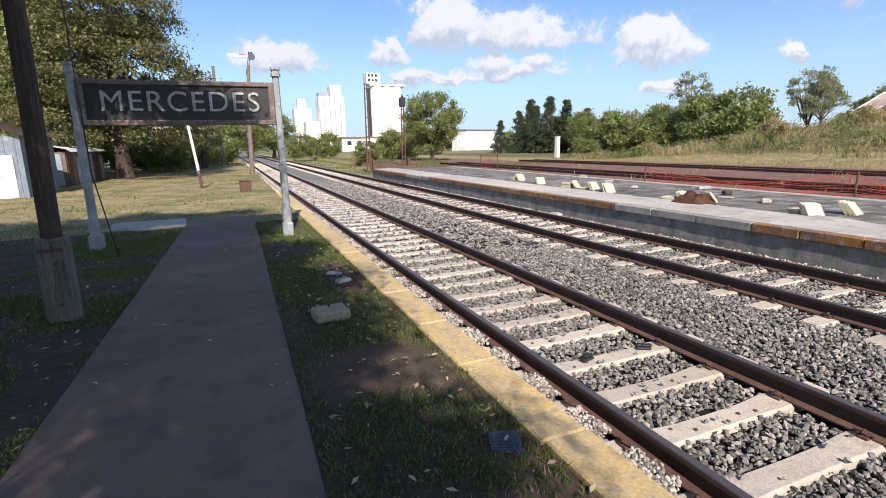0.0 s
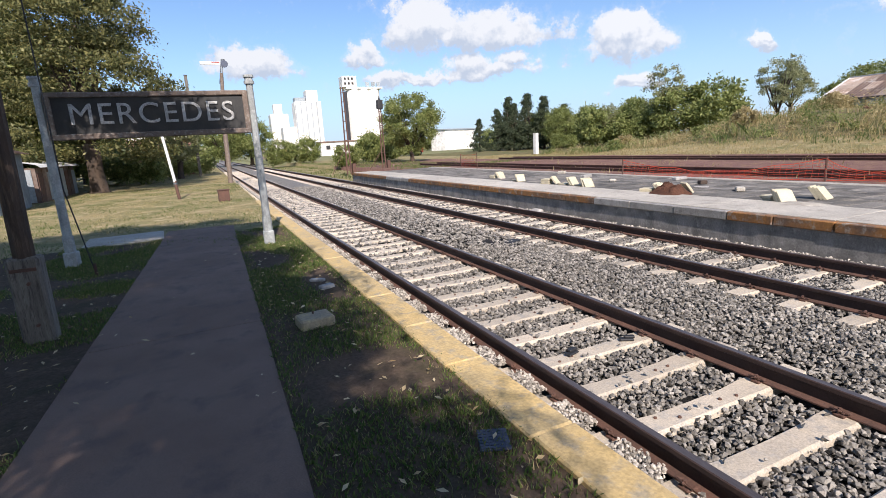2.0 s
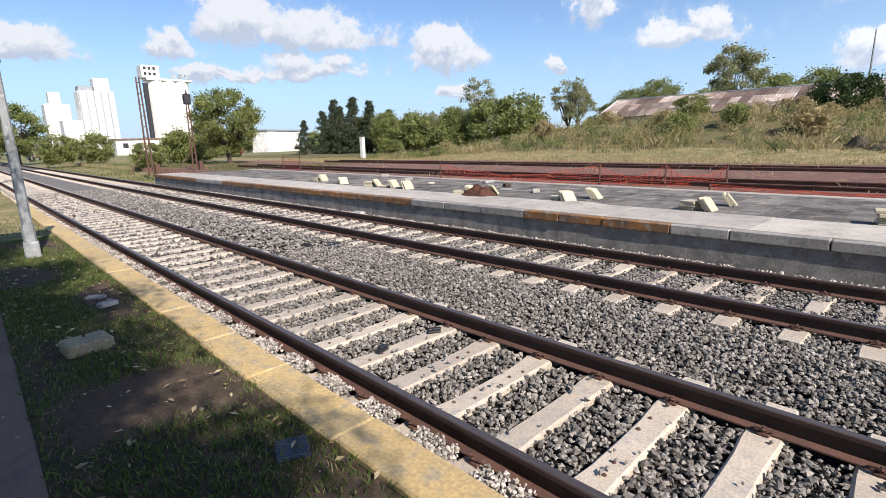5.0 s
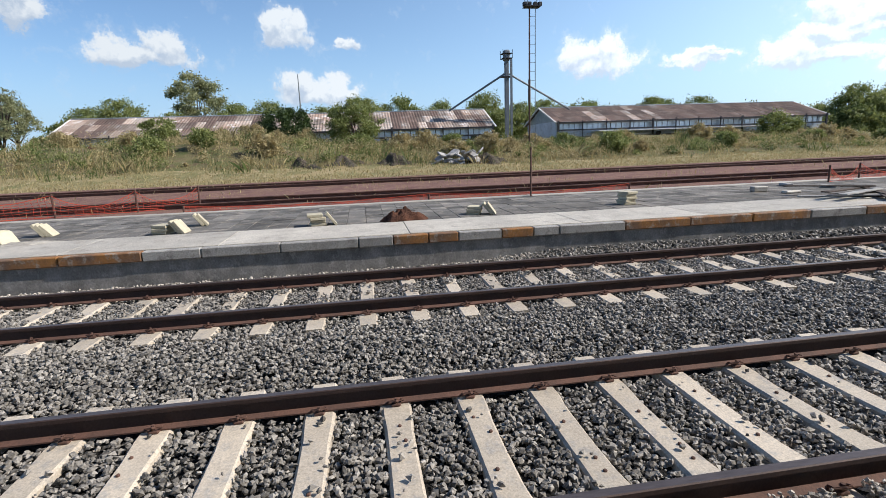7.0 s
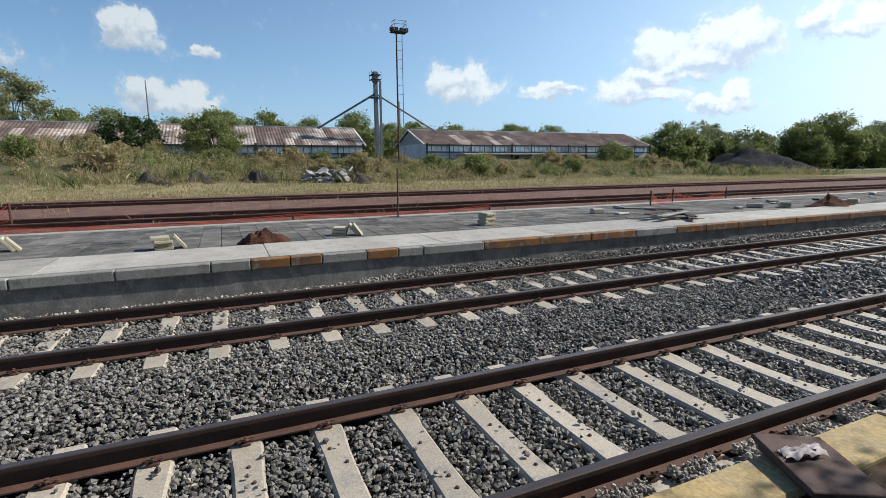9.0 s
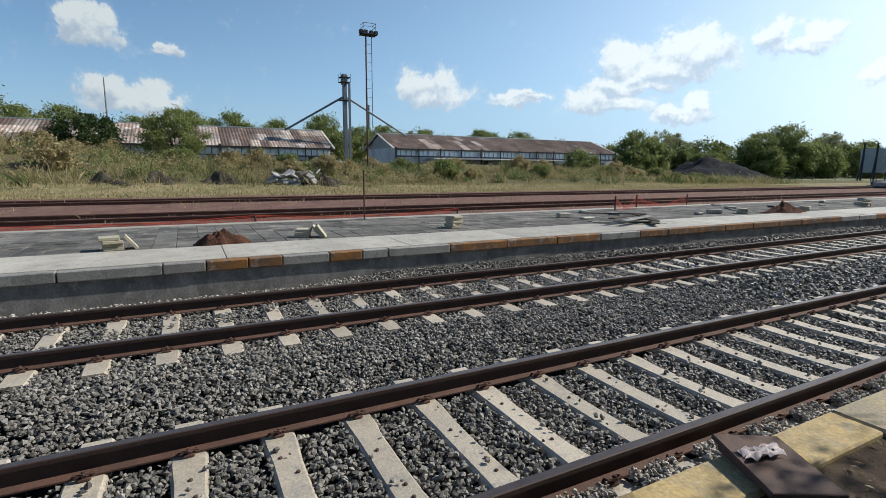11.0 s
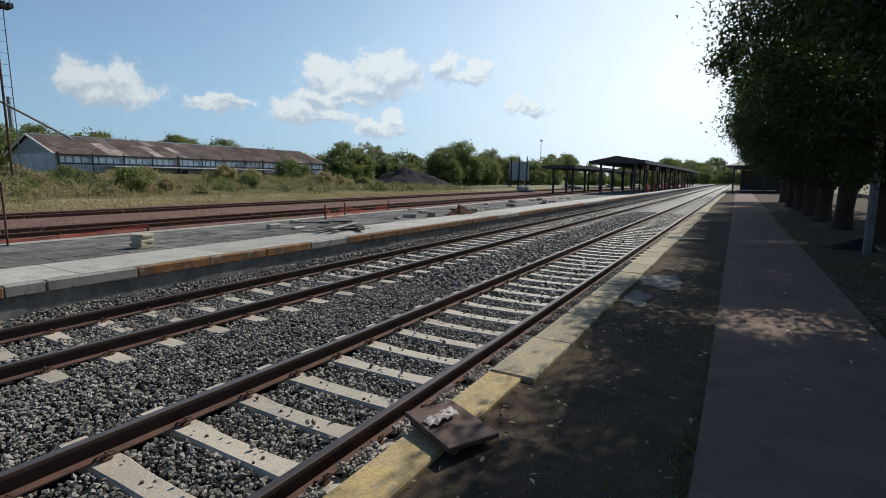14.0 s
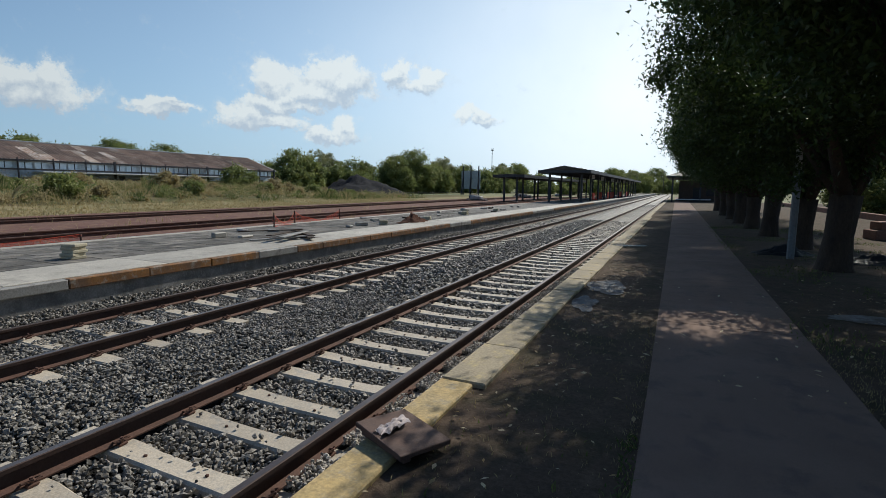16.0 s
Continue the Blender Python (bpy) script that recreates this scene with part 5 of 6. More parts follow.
# ---- orange safety net ----
def safety_net(points, h, label, sag=.25):
    f = thing("safety_net", label, "safety net", (points[0][0], points[0][1], points[0][2]))
    o = Vector(points[0])
    for p in points:
        q = Vector(p) - o
        part("stake", tubed([(q.x, q.y, q.z - .1), (q.x, q.y, q.z + h * 1.1)], .03, 6), M["rust"], f)
    vs, fs = [], []

    def strand(a, b, w):
        n = len(vs)
        d = Vector((0, 0, w)) if abs((b - a).z) < (b - a).length * .7 else Vector((0, w, 0))
        vs.extend([a - d, b - d, b + d, a + d])
        fs.append((n, n + 1, n + 2, n + 3))

    for a, b in zip(points, points[1:]):
        a, b = Vector(a) - o, Vector(b) - o
        n = max(4, int((b - a).length / .16))
        rows = 7
        def at(i, j):
            t = i / n
            dip = 1 - sag * 4 * t * (1 - t) * (1 + .35 * noise.noise(Vector((i * .2, a.y, 2))))
            side = .1 * noise.noise(Vector((i * .21, j * .5, a.x)))
            return a + (b - a) * t + Vector((side, 0, h * dip * j / (rows - 1) + .02))
        for i in range(n):
            for j in range(rows):
                strand(at(i, j), at(i + 1, j), .010 if j in (0, rows - 1) else .0048)
                if j < rows - 1:
                    strand(at(i, j), at(i, j + 1), .0048)
    part("mesh", fast_mesh("mesh", [tuple(v) for v in vs], fs, M["net"]), None, f, "orange plastic mesh")


safety_net([(16.3, 31.6, .25), (15.5, 27.8, .33)], .9, "orange plastic safety net between rusty stakes", .05)
safety_net([(14.6, 14.6, .33), (15.9, 8.2, .33), (16.4, 6.2, .33), (17.0, 4.6, .33)], .62, "sagging orange safety net hung between rusty stakes", .6)
safety_net([(14.9, 4.4, .33), (15.0, -2.5, .33), (15.0, -9, .33)], .22, "slack orange safety net lying low along the sidings", .5)
safety_net([(13.9, -15.2, .38), (14.5, -17.0, .38), (14.9, -20.6, .33)], .5, "collapsed orange safety net on the platform", .75)
thin = thing("stake", "thin rusty steel rod standing on the platform", "stake", (14.4, -5.5, PZ))
part("rod", tubed([(0, 0, -.1), (0, 0, 1.45)], .025, 6), M["rust"], thin)


# ---- bank: rubble, heaps ----
g9 = random.Random(4)
rub = thing("rubble_heap", "heap of pale broken concrete slabs at the foot of the bank", "rubble", (38.0, -7.8, .75))
for i in range(26):
    part("slab", boxed(-.35, .35, -.25, .25, -.06, .06, .02, pose(g9.uniform(-.8, .8), g9.uniform(-1.6, 1.6), g9.uniform(.05, .75), g9.uniform(-40, 40), g9.uniform(-40, 40), g9.uniform(0, 180)) @ Matrix.Diagonal((g9.uniform(.6, 1.4), g9.uniform(.6, 1.4), 1, 1))), M["rubble"], rub)
heap("earth_mound", "weedy heap of dark earth at the foot of the bank", (38, .7, .5), 1.6, 2.8, .95, "spoil", 12.0, rough=.8)
heap("earth_mound", "weedy heap of dark earth at the foot of the bank", (37.5, 3.6, .5), 1.5, 2.2, .8, "spoil", 13.0, rough=.8)
heap("earth_mound", "weedy heap of grey-brown earth at the foot of the bank", (38, -3.0, .45), 1.6, 2.0, .95, "spoil", 18.0, rough=.8)
heap("earth_mound", "low bare heap of brown earth on the bank", (37.2, 16.0, .5), 1.2, 2.4, .55, "earth", 19.0, rough=.8)
heap("earth_mound", "weedy heap of brown earth at the foot of the bank", (38, -10.0, .5), 1.5, 1.8, .9, "spoil", 14.0, rough=.7)
heap("earth_mound", "weedy heap of brown earth on the bank", (47, 22, 1.8), 2.0, 3.5, 1.3, "earth", 15.0, rough=.5)
heap("gravel_mound", "large dark conical heap of gravel", (55, -79.5, .0), 9.0, 11.5, 3.5, "coal", 16.0, rough=.3, round_top=True)


# ---- long sheds on the bank ----
def long_shed(y0, y1, base, eave, ridge, roof, label, x0=66.0, depth=12.0, lean_to=()):
    s = thing("warehouse", label, "warehouse", (x0, 0, 0))
    mid = depth / 2
    part("wall", boxed(.05, depth, y0, y1, base - 2.5, eave - .05), M["shedwall"], s, "grey-blue sheet wall")
    for ye in (y0, y1):
        bm = bmesh.new()
        w = .1 if ye == y1 else -.1
        vs = [bm.verts.new(v) for v in ((0, ye, eave - .06), (depth, ye, eave - .06), (mid, ye, ridge - .06), (0, ye - w, eave - .06), (depth, ye - w, eave - .06), (mid, ye - w, ridge - .06))]
        for f in ((0, 1, 2), (5, 4, 3), (0, 3, 4, 1), (1, 4, 5, 2), (2, 5, 3, 0)):
            bm.faces.new([vs[i] for i in f])
        bmesh.ops.recalc_face_normals(bm, faces=bm.faces)
        part("gable", bm, M["zinc"], s)
    # roof sheets
    n = int((y1 - y0) / 1.1)
    w = (y1 - y0 + .8) / n
    length = math.hypot(mid + .7, ridge - eave)
    tilt = math.degrees(math.atan2(ridge - eave, mid))
    bm = bmesh.new()
    k = 6
    rows = 3
    cell = length / rows
    for i in range(k):
        a, b = -w / 2 + w * i / k, -w / 2 + w * (i + 1) / k
        za, zb = (.03 if i % 2 else -.03), (-.03 if i % 2 else .03)
        vs = [bm.verts.new(v) for v in ((0, a, za), (0, b, zb), (cell + .08, b, zb), (cell + .08, a, za))]
        bm.faces.new(vs[::-1])
    sheet = bpy.data.meshes.new("roof_sheet")
    bm.to_mesh(sheet)
    bm.free()
    sheet.materials.append(M[roof])
    patch = sheet.copy()
    patch.materials[0] = M["roof2" if roof == "roof1" else "roof1"]
    g = random.Random(int(eave * 100))
    worn = 0
    for i in range(n):
        for r in range(rows):
            worn = max(0, worn - 1) if worn else (g.randint(1, 5) if g.random() < (.14 if roof == "roof1" else .07) else 0)
            p = part("roof_sheet", patch if worn else sheet, None, s)
            p.matrix_basis = pose(-.7, y0 - .4 + w * (i + .5), eave - .7 * math.tan(radians(tilt)) + .02, 0, -tilt, 0) @ pose(cell * r, 0, .02 + .012 * ((i + r) % 3))
    bm = bmesh.new()
    vs = [bm.verts.new(v) for v in ((mid, y0 - .4, ridge), (mid, y1 + .4, ridge), (depth + .7, y1 + .4, eave - .25), (depth + .7, y0 - .4, eave - .25))]
    bm.faces.new(vs)
    part("rear_roof", bm, M[roof], s)
    part("ridge_cap", boxed(mid - .2, mid + .2, y0 - .4, y1 + .4, ridge - .02, ridge + .12, .03), M["zinc"], s)
    for ye in (y0 - .42, y1 + .42):
        for xa, za, xb, zb in ((-.75, eave - .25, mid, ridge), (depth + .7, eave - .25, mid, ridge)):
            part("bargeboard", tubed([(xa, ye, za), (xb, ye, zb)], .11, 4), M["silo"], s, "pale edge board")
    if lean_to:
        part("awning", boxed(-2.3, -.05, lean_to[0], lean_to[1], eave - 1.62, eave - 1.5, .02), M["silo"], s, "long pale awning")
    # posts, rails and window band of the front
    m = int((y1 - y0) / 3.2)
    for i in range(m + 1):
        y = y0 + (y1 - y0) * i / m
        part("post", boxed(-.75, -.6, y - (.13 if i % 4 == 0 else .05), y + (.13 if i % 4 == 0 else .05), base - 2.5, eave + .0), M["timber"], s)
        if i < m:
            ya, yb = y + .25, y + (y1 - y0) / m - .25
            mid_y = (ya + yb) / 2
            for pa, pb in ((ya, mid_y - .12), (mid_y + .12, yb)):
                wnd = part("window", boxed(-.02, .06, pa, pb, eave - 1.15, eave - .45), M["glass"], s, "dusty pale panes")
                part("mullion", boxed(-.05, -.02, (pa + pb) / 2 - .04, (pa + pb) / 2 + .04, eave - 1.15, eave - .45), M["timber"], wnd)
    for z in (eave - 1.28, eave - .3, base + .35):
        part("rail", boxed(-.72, -.62, y0, y1, z - .09, z + .09), M["timber"], s)
    for i in range(int((y1 - y0) / 6)):
        y = y0 + 2 + 6 * i
        part("vent", boxed(.0, .06, y, y + .8, base + .45, base + .8), M["dark"], s)
    return s


long_shed(-17.9, 35.2, 2.5, 4.65, 7.05, "roof1", "long low warehouse with patched rusty roof on the bank")
long_shed(-68.5, -27.0, 2.3, 4.9, 7.05, "roof2", "long low warehouse with brown rusty roof", lean_to=(-56, -32))


def elevator_tower():
    t = thing("grain_elevator_tower", "slim grey steel grain elevator with two sloping chutes", "grain elevator", (66.5, -20.2, 2.1))
    part("leg", boxed(-.27, .27, -.25, .25, -1, 10.6, .04), M["steel"], t)
    part("head", boxed(-.4, .4, -.4, .4, 10.6, 12.0, .15), M["steel"], t, "dark boxed head")
    for z in (8.6, 10.9, 11.5):
        part("platform_ring", boxed(-.65, .65, -.65, .65, z, z + .07), M["timber"], t)
    for a in (-.63, .63):
        for b in (-.63, .63):
            part("handrail", tubed([(a, b, 10.9), (a, b, 12.0)], .035, 5), M["timber"], t)
    part("ladder", boxed(-.7, -.6, -.6, -.3, -1, 10.8), M["steel"], t)
    for dy, dz in ((7.6, 4.6), (-9.5, 4.4)):
        part("chute", tubed([(0, 0, 9.2), (1.5, dy, dz)], .13, 8), M["steel"], t)


elevator_tower()


def floodlight_mast(at, h, label):
    m = thing("floodlight_mast", label, "floodlight mast", at)
    part("pole", tubed([(0, .25, -.3), (0, .25, h)], [.10, .07], 8), M["rust"], m, "rust-brown tubular mast")
    for dy in (-.32,):
        part("ladder_rail", tubed([(0, dy, .2), (0, dy, h)], .035, 5), M["steel"], m)
    for i in range(int(h / .8)):
        part("rung", tubed([(0, -.32, .5 + .8 * i), (0, .2, .5 + .8 * i)], .018, 4), M["steel"], m)
    part("head_frame", boxed(-.5, .5, -.75, .75, h - .1, h - .02), M["timber"], m)
    for dy in (-.7, -.25, .3, .72):
        part("floodlight", boxed(-.3, .1, dy - .18, dy + .18, h - .05, h + .32, .05), M["dark"], m)
    for z in (h + .55, h + .85):
        part("guard_rail", boxed(-.5, .5, -.6, -.56, z, z + .03), M["steel"], m)
        part("guard_rail", boxed(-.5, .5, .56, .6, z, z + .03), M["steel"], m)
        part("guard_rail", boxed(-.5, -.46, -.6, .6, z, z + .03), M["steel"], m)
    for dy in (-.58, .58):
        part("guard_post", tubed([(-.48, dy, h), (-.48, dy, h + .9)], .025, 4), M["steel"], m)


floodlight_mast((47, -16.9, .9), 13.4, "tall slender floodlight mast with ladder")
floodlight_mast((71.6, -200, 0), 17.8, "tall slender floodlight mast far off")
rad = thing("radio_mast", "thin lattice radio mast far behind the warehouses", "radio mast", (150, 15.5, 0))
part("mast", tubed([(0, 0, 0), (0, 0, 23.4)], [.35, .12], 4), M["steel"], rad)
rad = thing("radio_mast", "thin lattice radio mast far behind the warehouses", "radio mast", (150, -52, 0))
part("mast", tubed([(0, 0, 0), (0, 0, 21)], [.6, .4], 4), M["steel"], rad)


# ---- grain silos ----
def silos():
    s = thing("grain_silo", "tall white grain silo with rooftop house and dark pipes", "grain silo", (66.3, 222, 0))
    for i in range(3):
        part("cell", tubed([(-3.8 + 4.4 * i, 0, -2), (-3.8 + 4.4 * i, 0, 27.6)], 3.3, 20), M["silo"], s)
    part("deck", boxed(-7.4, 9.0, -3.4, 3.4, 27.6, 28.4, .1), M["silo"], s)
    h = part("head_house", boxed(-8.8, -2.5, -3, 3, 28.4, 33.0, .1), M["silo"], s)
    for x in (-8.0, -6.4, -4.8):
        for z in (29.4, 31.4):
            part("window", boxed(x, x + .9, -3.06, -3.0, z, z + 1.0), M["dark"], h)
    part("pipe_bank", boxed(-8.9, -7.3, -3.6, -2.4, -2, 26.5, .2), M["timber"], s, "dark conveyor pipes")
    for x in (1.4, 4.0, 6.4):
        part("roof_sign", boxed(x, x + 1.6, -3.3, -3.0, 28.6, 30.4), M["zinc"], s, "pale rooftop letters as plain bars")
    t = thing("grain_silo", "older stepped white grain silo block", "grain silo", (43.5, 232, 0))
    part("block", boxed(-5.5, 6.0, -4, 4, -2, 23.6, .2), M["silo"], t)
    part("head_house", boxed(0, 5, -3, 3, 23.6, 28.4, .1), M["silo"], t)
    part("roof_shed", boxed(-5, -.4, -2.6, 2.6, 23.6, 25.4, .1), M["zinc"], t)
    part("low_block", boxed(-11.5, -5.6, -4, 4, -2, 13.0, .2), M["silo"], t)
    for i in range(5):
        part("rib", boxed(-5.4 + 2.3 * i, -5.0 + 2.3 * i, -4.2, -4.0, -2, 23.4), M["zinc"], t)
    u = thing("grain_silo", "slim older white grain silo", "grain silo", (33.5, 245, 0))
    part("block", boxed(-4.5, 3.5, -4, 4, -2, 19.5, .2), M["silo"], u)
    part("head_house", boxed(-2.5, 1.2, -2, 2, 19.5, 24, .1), M["silo"], u)
    v = thing("low_building", "low pale grain office with rusty roof", "building", (50, 200, 0))
    part("wall", boxed(-9, 9, -3, 3, -2, 5.0), M["silo"], v)
    part("roof", boxed(-9.3, 9.3, -3.3, 3.3, 5.0, 5.6, .1), M["roof2"], v)
    for i in range(4):
        part("window", boxed(-7 + 4 * i, -5.4 + 4 * i, -3.06, -3.0, 2.4, 4.0), M["dark"], v)


silos()
simple("low_building", "low white building far behind the trees", "building", (75, 150, 0), 25, [("wall", (-8, 8, -3, 3, -1, 6.2), .1, "silo"), ("roof", (-8.3, 8.3, -3.3, 3.3, 6.2, 6.7), .1, "zinc")])


def lorry(at, rz, cab, label):
    v = thing("lorry", label, "lorry", at, rz)
    part("cab", boxed(-1.2, 1.2, -3.4, -1.6, .6, 2.9, .15), M[cab], v)
    part("cargo_box", boxed(-1.25, 1.25, -1.4, 4.0, .9, 3.3, .05), M["frame"], v)
    part("windscreen", boxed(-1.0, 1.0, -3.46, -3.40, 1.8, 2.6), M["dark"], v)
    for x in (-1.1, 1.1):
        for y in (-2.6, 1.6, 2.8):
            w = part("wheel", tubed([(x - .15, y, .5), (x + .15, y, .5)], .5, 14), M["dark"], v)
            part("hub", tubed([(x - .17, y, .5), (x + .17, y, .5)], .2, 8), M["steel"], w)


lorry((21.5, 150, 0), 10, "redpaint", "parked lorry with a red cab far down the line")
lorry((15.5, 155, 0), 5, "frame", "parked lorry with a faded box far down the line")
lorry((38, 98, 0), 70, "redpaint", "red lorry parked behind a lone tree")


# ---- sheds at the left of the line ----
def tin_shed():
    s = thing("tin_shed", "weathered blue-grey corrugated metal shed", "shed", (-8.5, 28.0, NEAR))
    n = 26
    for i in range(n):
        x = -5.2 + 5.2 * i / n
        p = part("wall_sheet", boxed(x, x + .196, -.03 + .02 * (i % 2), .01 + .02 * (i % 2), -.1, 2.75), M["tin"], s)
    part("side_wall", boxed(-.06, 0, .03, 4.5, -.1, 2.75), M["tin"], s)
    part("back_wall", boxed(-5.2, -.06, 4.4, 4.5, -.1, 2.75), M["tin"], s)
    bm = bmesh.new()
    vs = [bm.verts.new(v) for v in ((.35, -.35, 2.72), (.35, 4.8, 2.72), (-2.6, 4.8, 3.75), (-2.6, -.35, 3.75), (-5.5, 4.8, 2.72), (-5.5, -.35, 2.72))]
    bm.faces.new(vs[:4])
    bm.faces.new((vs[3], vs[2], vs[4], vs[5]))
    bmesh.ops.solidify(bm, geom=bm.faces[:], thickness=.05)
    part("roof", bm, M["roof2"], s, "brown rusted roof")
    part("door", boxed(-1.1, -.35, -.09, -.04, 0, 1.9, .01), M["shedwall"], s)


tin_shed()


def low_shed():
    s = thing("low_shed", "low rusty shed with a curved pale metal roof", "shed", (-8.8, 35.5, NEAR))
    part("wall", boxed(-4.8, 0, 0, 9, -.1, 2.0), M["roof2"], s, "rust-streaked sheet wall")
    for i in range(5):
        part("panel", boxed(-4.6 + .9 * i, -3.8 + .9 * i, -.05, -.01, .05, 1.9), M["rust" if i % 2 else "zinc"], s)
    for i in range(9):
        part("side_panel", boxed(.01, .05, .1 + i, .95 + i, .05, 1.7 + .2 * (i % 2)), M[("rust", "roof2", "zinc")[i % 3]], s)
    bm = bmesh.new()
    rows = []
    for i in range(9):
        a = math.pi * (i / 8)
        rows.append([bm.verts.new((-2.4 + 2.75 * math.cos(a), y, 2.0 + .42 * math.sin(a))) for y in (-.3, 9.3)])
    for a, b in zip(rows, rows[1:]):
        bm.faces.new((a[0], a[1], b[1], b[0]))
    part("roof", bm, M["white"], s, "pale curved sheet roof")


low_shed()
simple("old_house", "old roofless brick house among bushes", "house", (-5.5, 78, 0), 0, [("wall", (-5, 4, -3, 3, -.5, 4.6), .05, "brick"), ("parapet", (-5.1, 4.1, -3.1, 3.1, 4.6, 4.9), .02, "silo"), ("window", (-2, -.8, -3.08, -3.0, 1.2, 3.2), .0, "dark"), ("door", (1, 2.2, -3.08, -3.0, -.3, 2.4), .0, "dark")])
simple("telegraph_pole", "plain wooden telegraph pole", "pole", (-.72, 62, 0), 0, [("shaft", (-.15, .15, -.15, .15, 0, 10.7), .03, "greywood"), ("cap", (-.18, .18, -.18, .18, 10.7, 10.78), .02, "steel")])
for i in range(5):
    simple("telegraph_pole", "plain pole far along the line", "pole", (6 + 2 * i, -230 - 40 * i, 0), 0, [("shaft", (-.15, .15, -.15, .15, 0, 10), .03, "greywood"), ("crossarm", (-1, 1, -.06, .06, 9, 9.2), .01, "greywood")])


# ---- station canopies and building down the line ----
def canopy(x0, x1, y0, y1, zb, z, label, step, rise=.55):
    c = thing("platform_canopy", label, "canopy", (0, 0, 0))
    n = int((y0 - y1) / step)
    for i in range(n + 1):
        y = y0 - step * i - 1
        for x in (x0 + 1.1, x1 - 1.1):
            part("column", boxed(x - .11, x + .11, y - .11, y + .11, zb, z, .02), M["canopy"], c)
        part("beam", boxed(x0 + .2, x1 - .2, y - .09, y + .09, z - .25, z), M["canopy"], c)
    bm = bmesh.new()
    mid = (x0 + x1) / 2
    vs = [bm.verts.new(v) for v in ((x0, y0, z), (x0, y1, z), (mid, y1, z + rise), (mid, y0, z + rise), (x1, y1, z), (x1, y0, z))]
    bm.faces.new(vs[:4])
    bm.faces.new((vs[3], vs[2], vs[4], vs[5]))
    bmesh.ops.solidify(bm, geom=bm.faces[:], thickness=.08)
    part("roof", bm, M["canopy"], c, "dark sheet roof")
    for x in (x0, x1):
        part("fascia", boxed(x - .05, x + .05, y1, y0, z - .32, z + .05), M["canopy"], c)
    part("fascia", boxed(x0, x1, y0 - .05, y0 + .05, z - .28, z + .04), M["canopy"], c)


canopy(9.0, 14.9, -58.3, -140, PLAT_Z, 4.05, "long dark steel canopy over the platform", 6.5)
canopy(16.4, 20.2, -57.5, -100, .1, 3.55, "dark flat canopy behind the platform", 8, .12)
for i in range(12):
    simple("barrier", "orange plastic barrier panel under the canopy", "barrier", (10.6 + .3 * (i % 3), -72 - 5.2 * i, PLAT_Z), 90 + 10 * (i % 3), [("panel", (-1.1, 1.1, -.04, .04, .1, 1.05), .02, "net"), ("foot", (-.9, -.7, -.25, .25, 0, .1), .01, "net"), ("foot", (.7, .9, -.25, .25, 0, .1), .01, "net")], "barriers under the canopy")
for i in range(7):
    simple("platform_sign", "small white sign hung under the canopy", "sign", (10.6, -70 - 11 * i, 3.3), 0, [("panel", (-.35, .35, -.03, .03, 0, .55), .01, "white"), ("hanger", (-.02, .02, -.02, .02, .55, .85), .0, "canopy")], "signs under the canopy")


def station_house():
    b = thing("station_building", "low station building with a dark overhanging roof", "building", (-2.6, -96, NEAR))
    # dark wood colour on the wall stands for the shade under the veranda
    part("wall", boxed(-3.6, 2.6, -22, 0, -.1, 3.6), M["wood"], b)
    part("veranda_roof", boxed(-4.2, 4.6, -23, 3.5, 4.1, 4.35, .05), M["canopy"], b, "flat dark veranda roof")
    bm = bmesh.new()
    vs = [bm.verts.new(v) for v in ((-4.2, 3.5, 4.35), (4.6, 3.5, 4.35), (4.6, -23, 4.35), (-4.2, -23, 4.35), (.2, -.5, 6.0), (.2, -19, 6.0))]
    for f in ((0, 1, 4), (1, 2, 5, 4), (2, 3, 5), (3, 0, 4, 5)):
        bm.faces.new([vs[i] for i in f])
    part("roof", bm, M["canopy"], b)
    for x in (-3.5, -.6, 3.6):
        part("column", boxed(x - .12, x + .12, 2.6, 2.84, -.1, 4.1, .02), M["canopy"], b)
    part("door", boxed(-.8, .4, .0, .05, 0, 2.4), M["dark"], b)
    part("window", boxed(-2.9, -1.6, .0, .05, 1.0, 2.3), M["dark"], b)
    part("bench", boxed(-2.2, 3.0, 1.6, 2.2, .35, .5), M["white"], b, "pale bench slab")


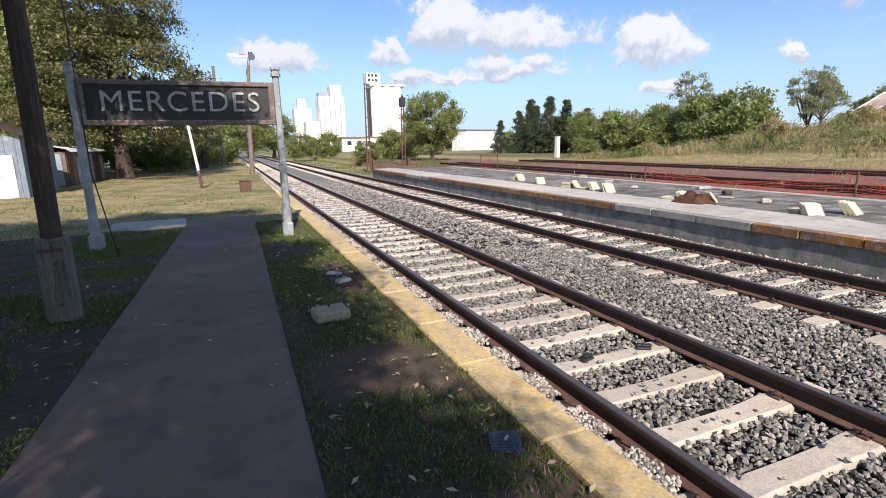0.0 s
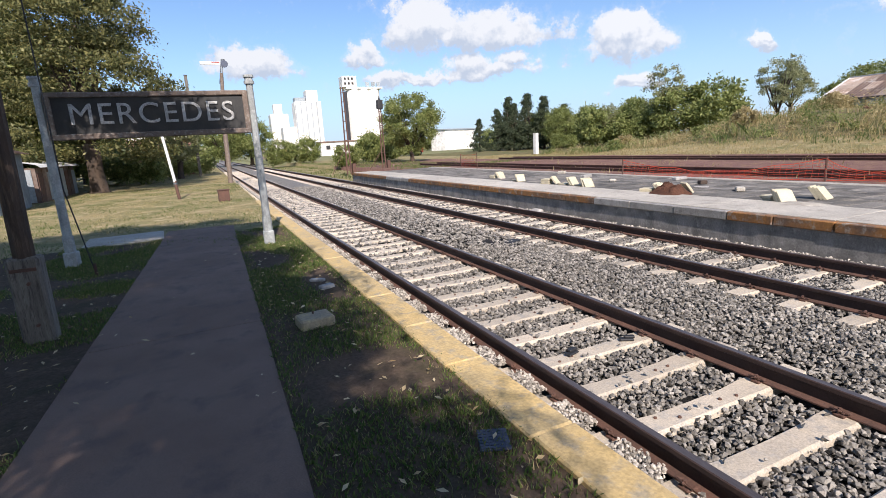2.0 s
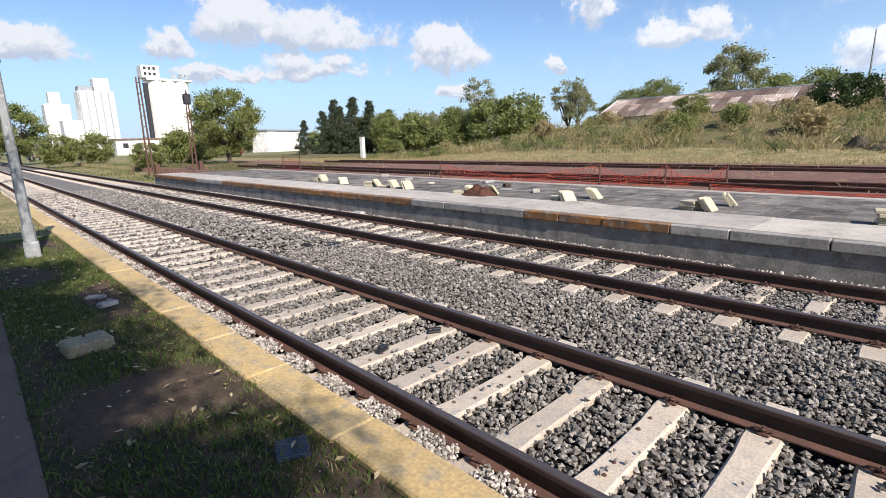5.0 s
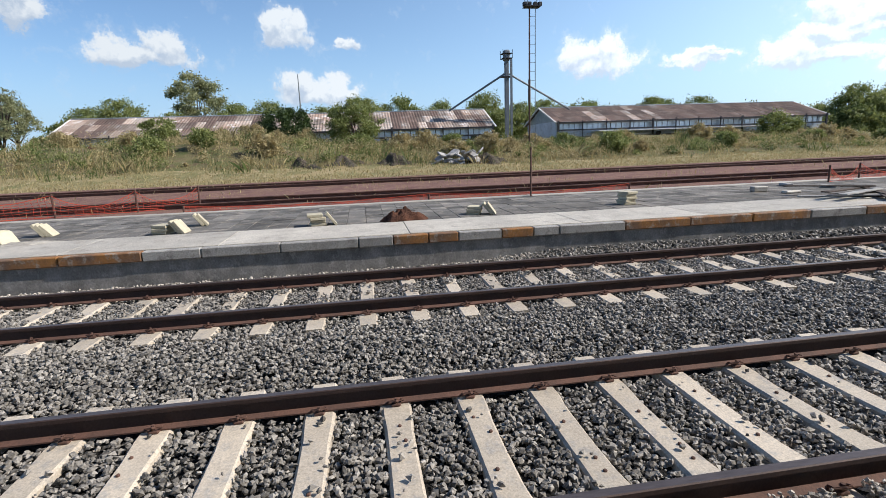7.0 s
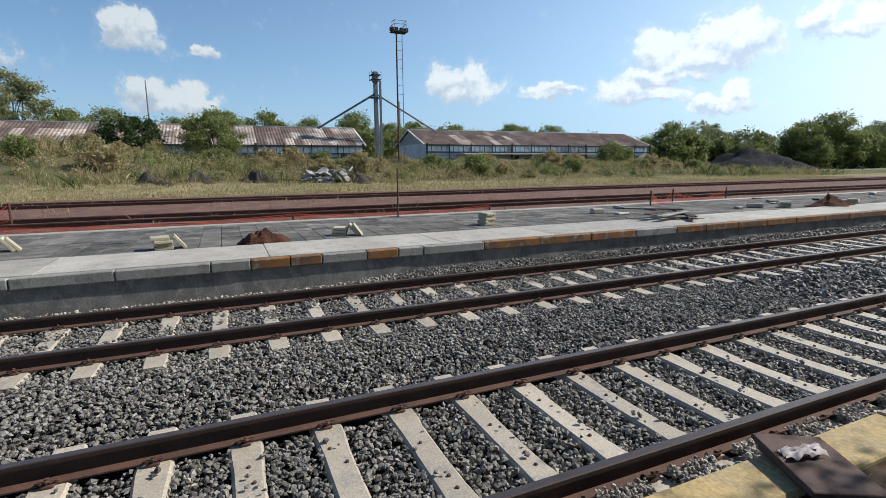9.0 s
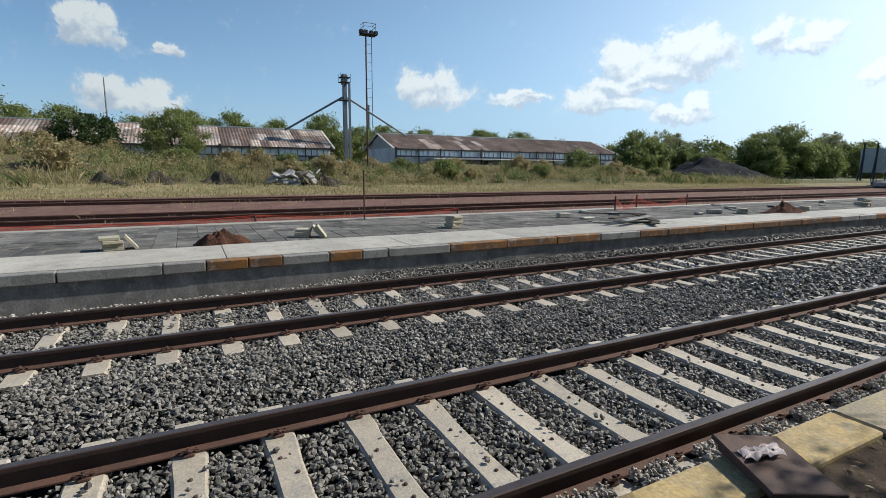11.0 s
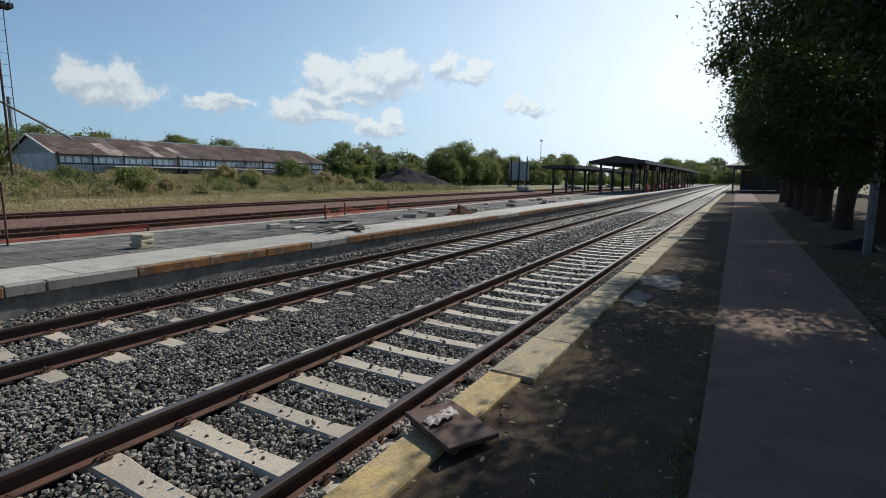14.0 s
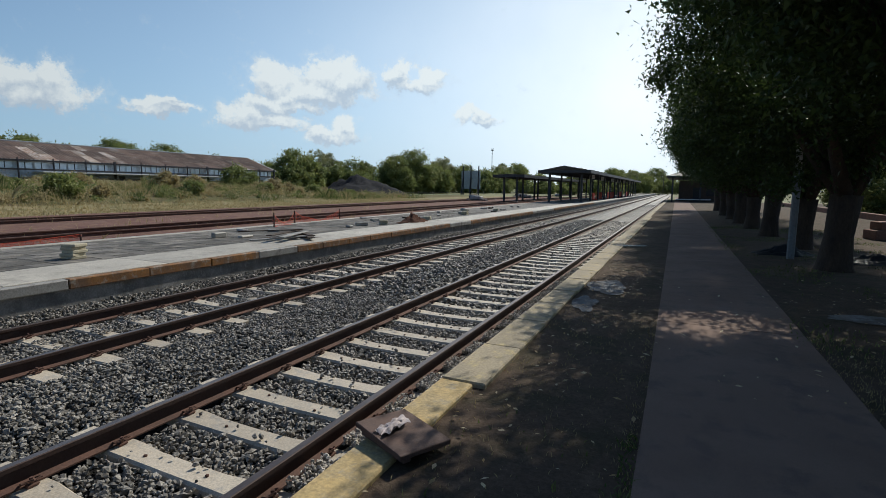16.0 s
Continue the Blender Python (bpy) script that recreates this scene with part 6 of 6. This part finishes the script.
station_house()
sb = thing("billboard", "weathered white hoarding on dark struts", "billboard", (44, -109, 0), 15)
part("panel", boxed(-2.2, 2.2, -.1, .1, 1.8, 6.0, .02), M["zinc"], sb, "blank weathered white panel")
for x in (-1.8, 0, 1.8):
    part("strut", tubed([(x, .1, -.2), (x, .1, 7)], .14, 6), M["timber"], sb)
    part("brace", tubed([(x, 3.4, -.2), (x, .1, 5)], .1, 6), M["timber"], sb)
for i in range(9):
    simple("scrap", "scrap timber and metal lying by the siding", "scrap", (24 + 2.4 * (i % 4), -62 - 6 * i, 0), 37 * i, [("piece", (-1.4, 1.4, -.5, .5, 0, .5), .1, ("timber", "rust", "cope", "coal")[i % 4]), ("piece", (-.6, .9, -.9, .3, .45, .9), .1, ("cope", "timber", "rubble", "rust")[i % 4])], "scrap by the siding")
fence = thing("field_fence", "low wire fence with wooden posts in the field", "fence", (50, -80, 0))
for i in range(16):
    part("post", tubed([(-.6 * i, -6.0 * i, -.1), (-.6 * i, -6.0 * i, 1.3)], .07, 5), M["greywood"], fence)
for z in (.5, 1.0):
    part("wire", tubed([(0, 0, z), (-9, -90, z)], .012, 4), M["steel"], fence)
bag = heap("black_bag", "black plastic bag slumped under the trees", (-3.1, -19.4, NEAR), .95, .5, .32, "dark", 20.0, "bag", .5)
heap("black_bag", "black plastic bag slumped under the trees", (-5.0, -18.3, NEAR), .9, .5, .28, "dark", 21.0, "bag", .5)
simple("brick_pile", "pile of old red bricks behind the trees", "bricks", (-8.5, -27.5, NEAR), 10, [("layer", (-1.2, 1.2, -.5, .5, 0, .4), .03, "brick"), ("layer", (-.9, 1.0, -.45, .4, .4, .75), .03, "brick")])
simple("garden_wall", "low brick wall behind the trees", "wall", (-12.5, -40, NEAR), 0, [("wall", (-.15, .15, -50, 45, -.1, .45), .02, "brick")])
simple("house", "plain brick house behind the trees", "house", (-26, -45, 0), 0, [("wall", (-4, 4, -30, 30, -.3, 4.5), .05, "brick"), ("roof", (-4.4, 4.4, -30.4, 30.4, 4.5, 5.0), .05, "roof2")])
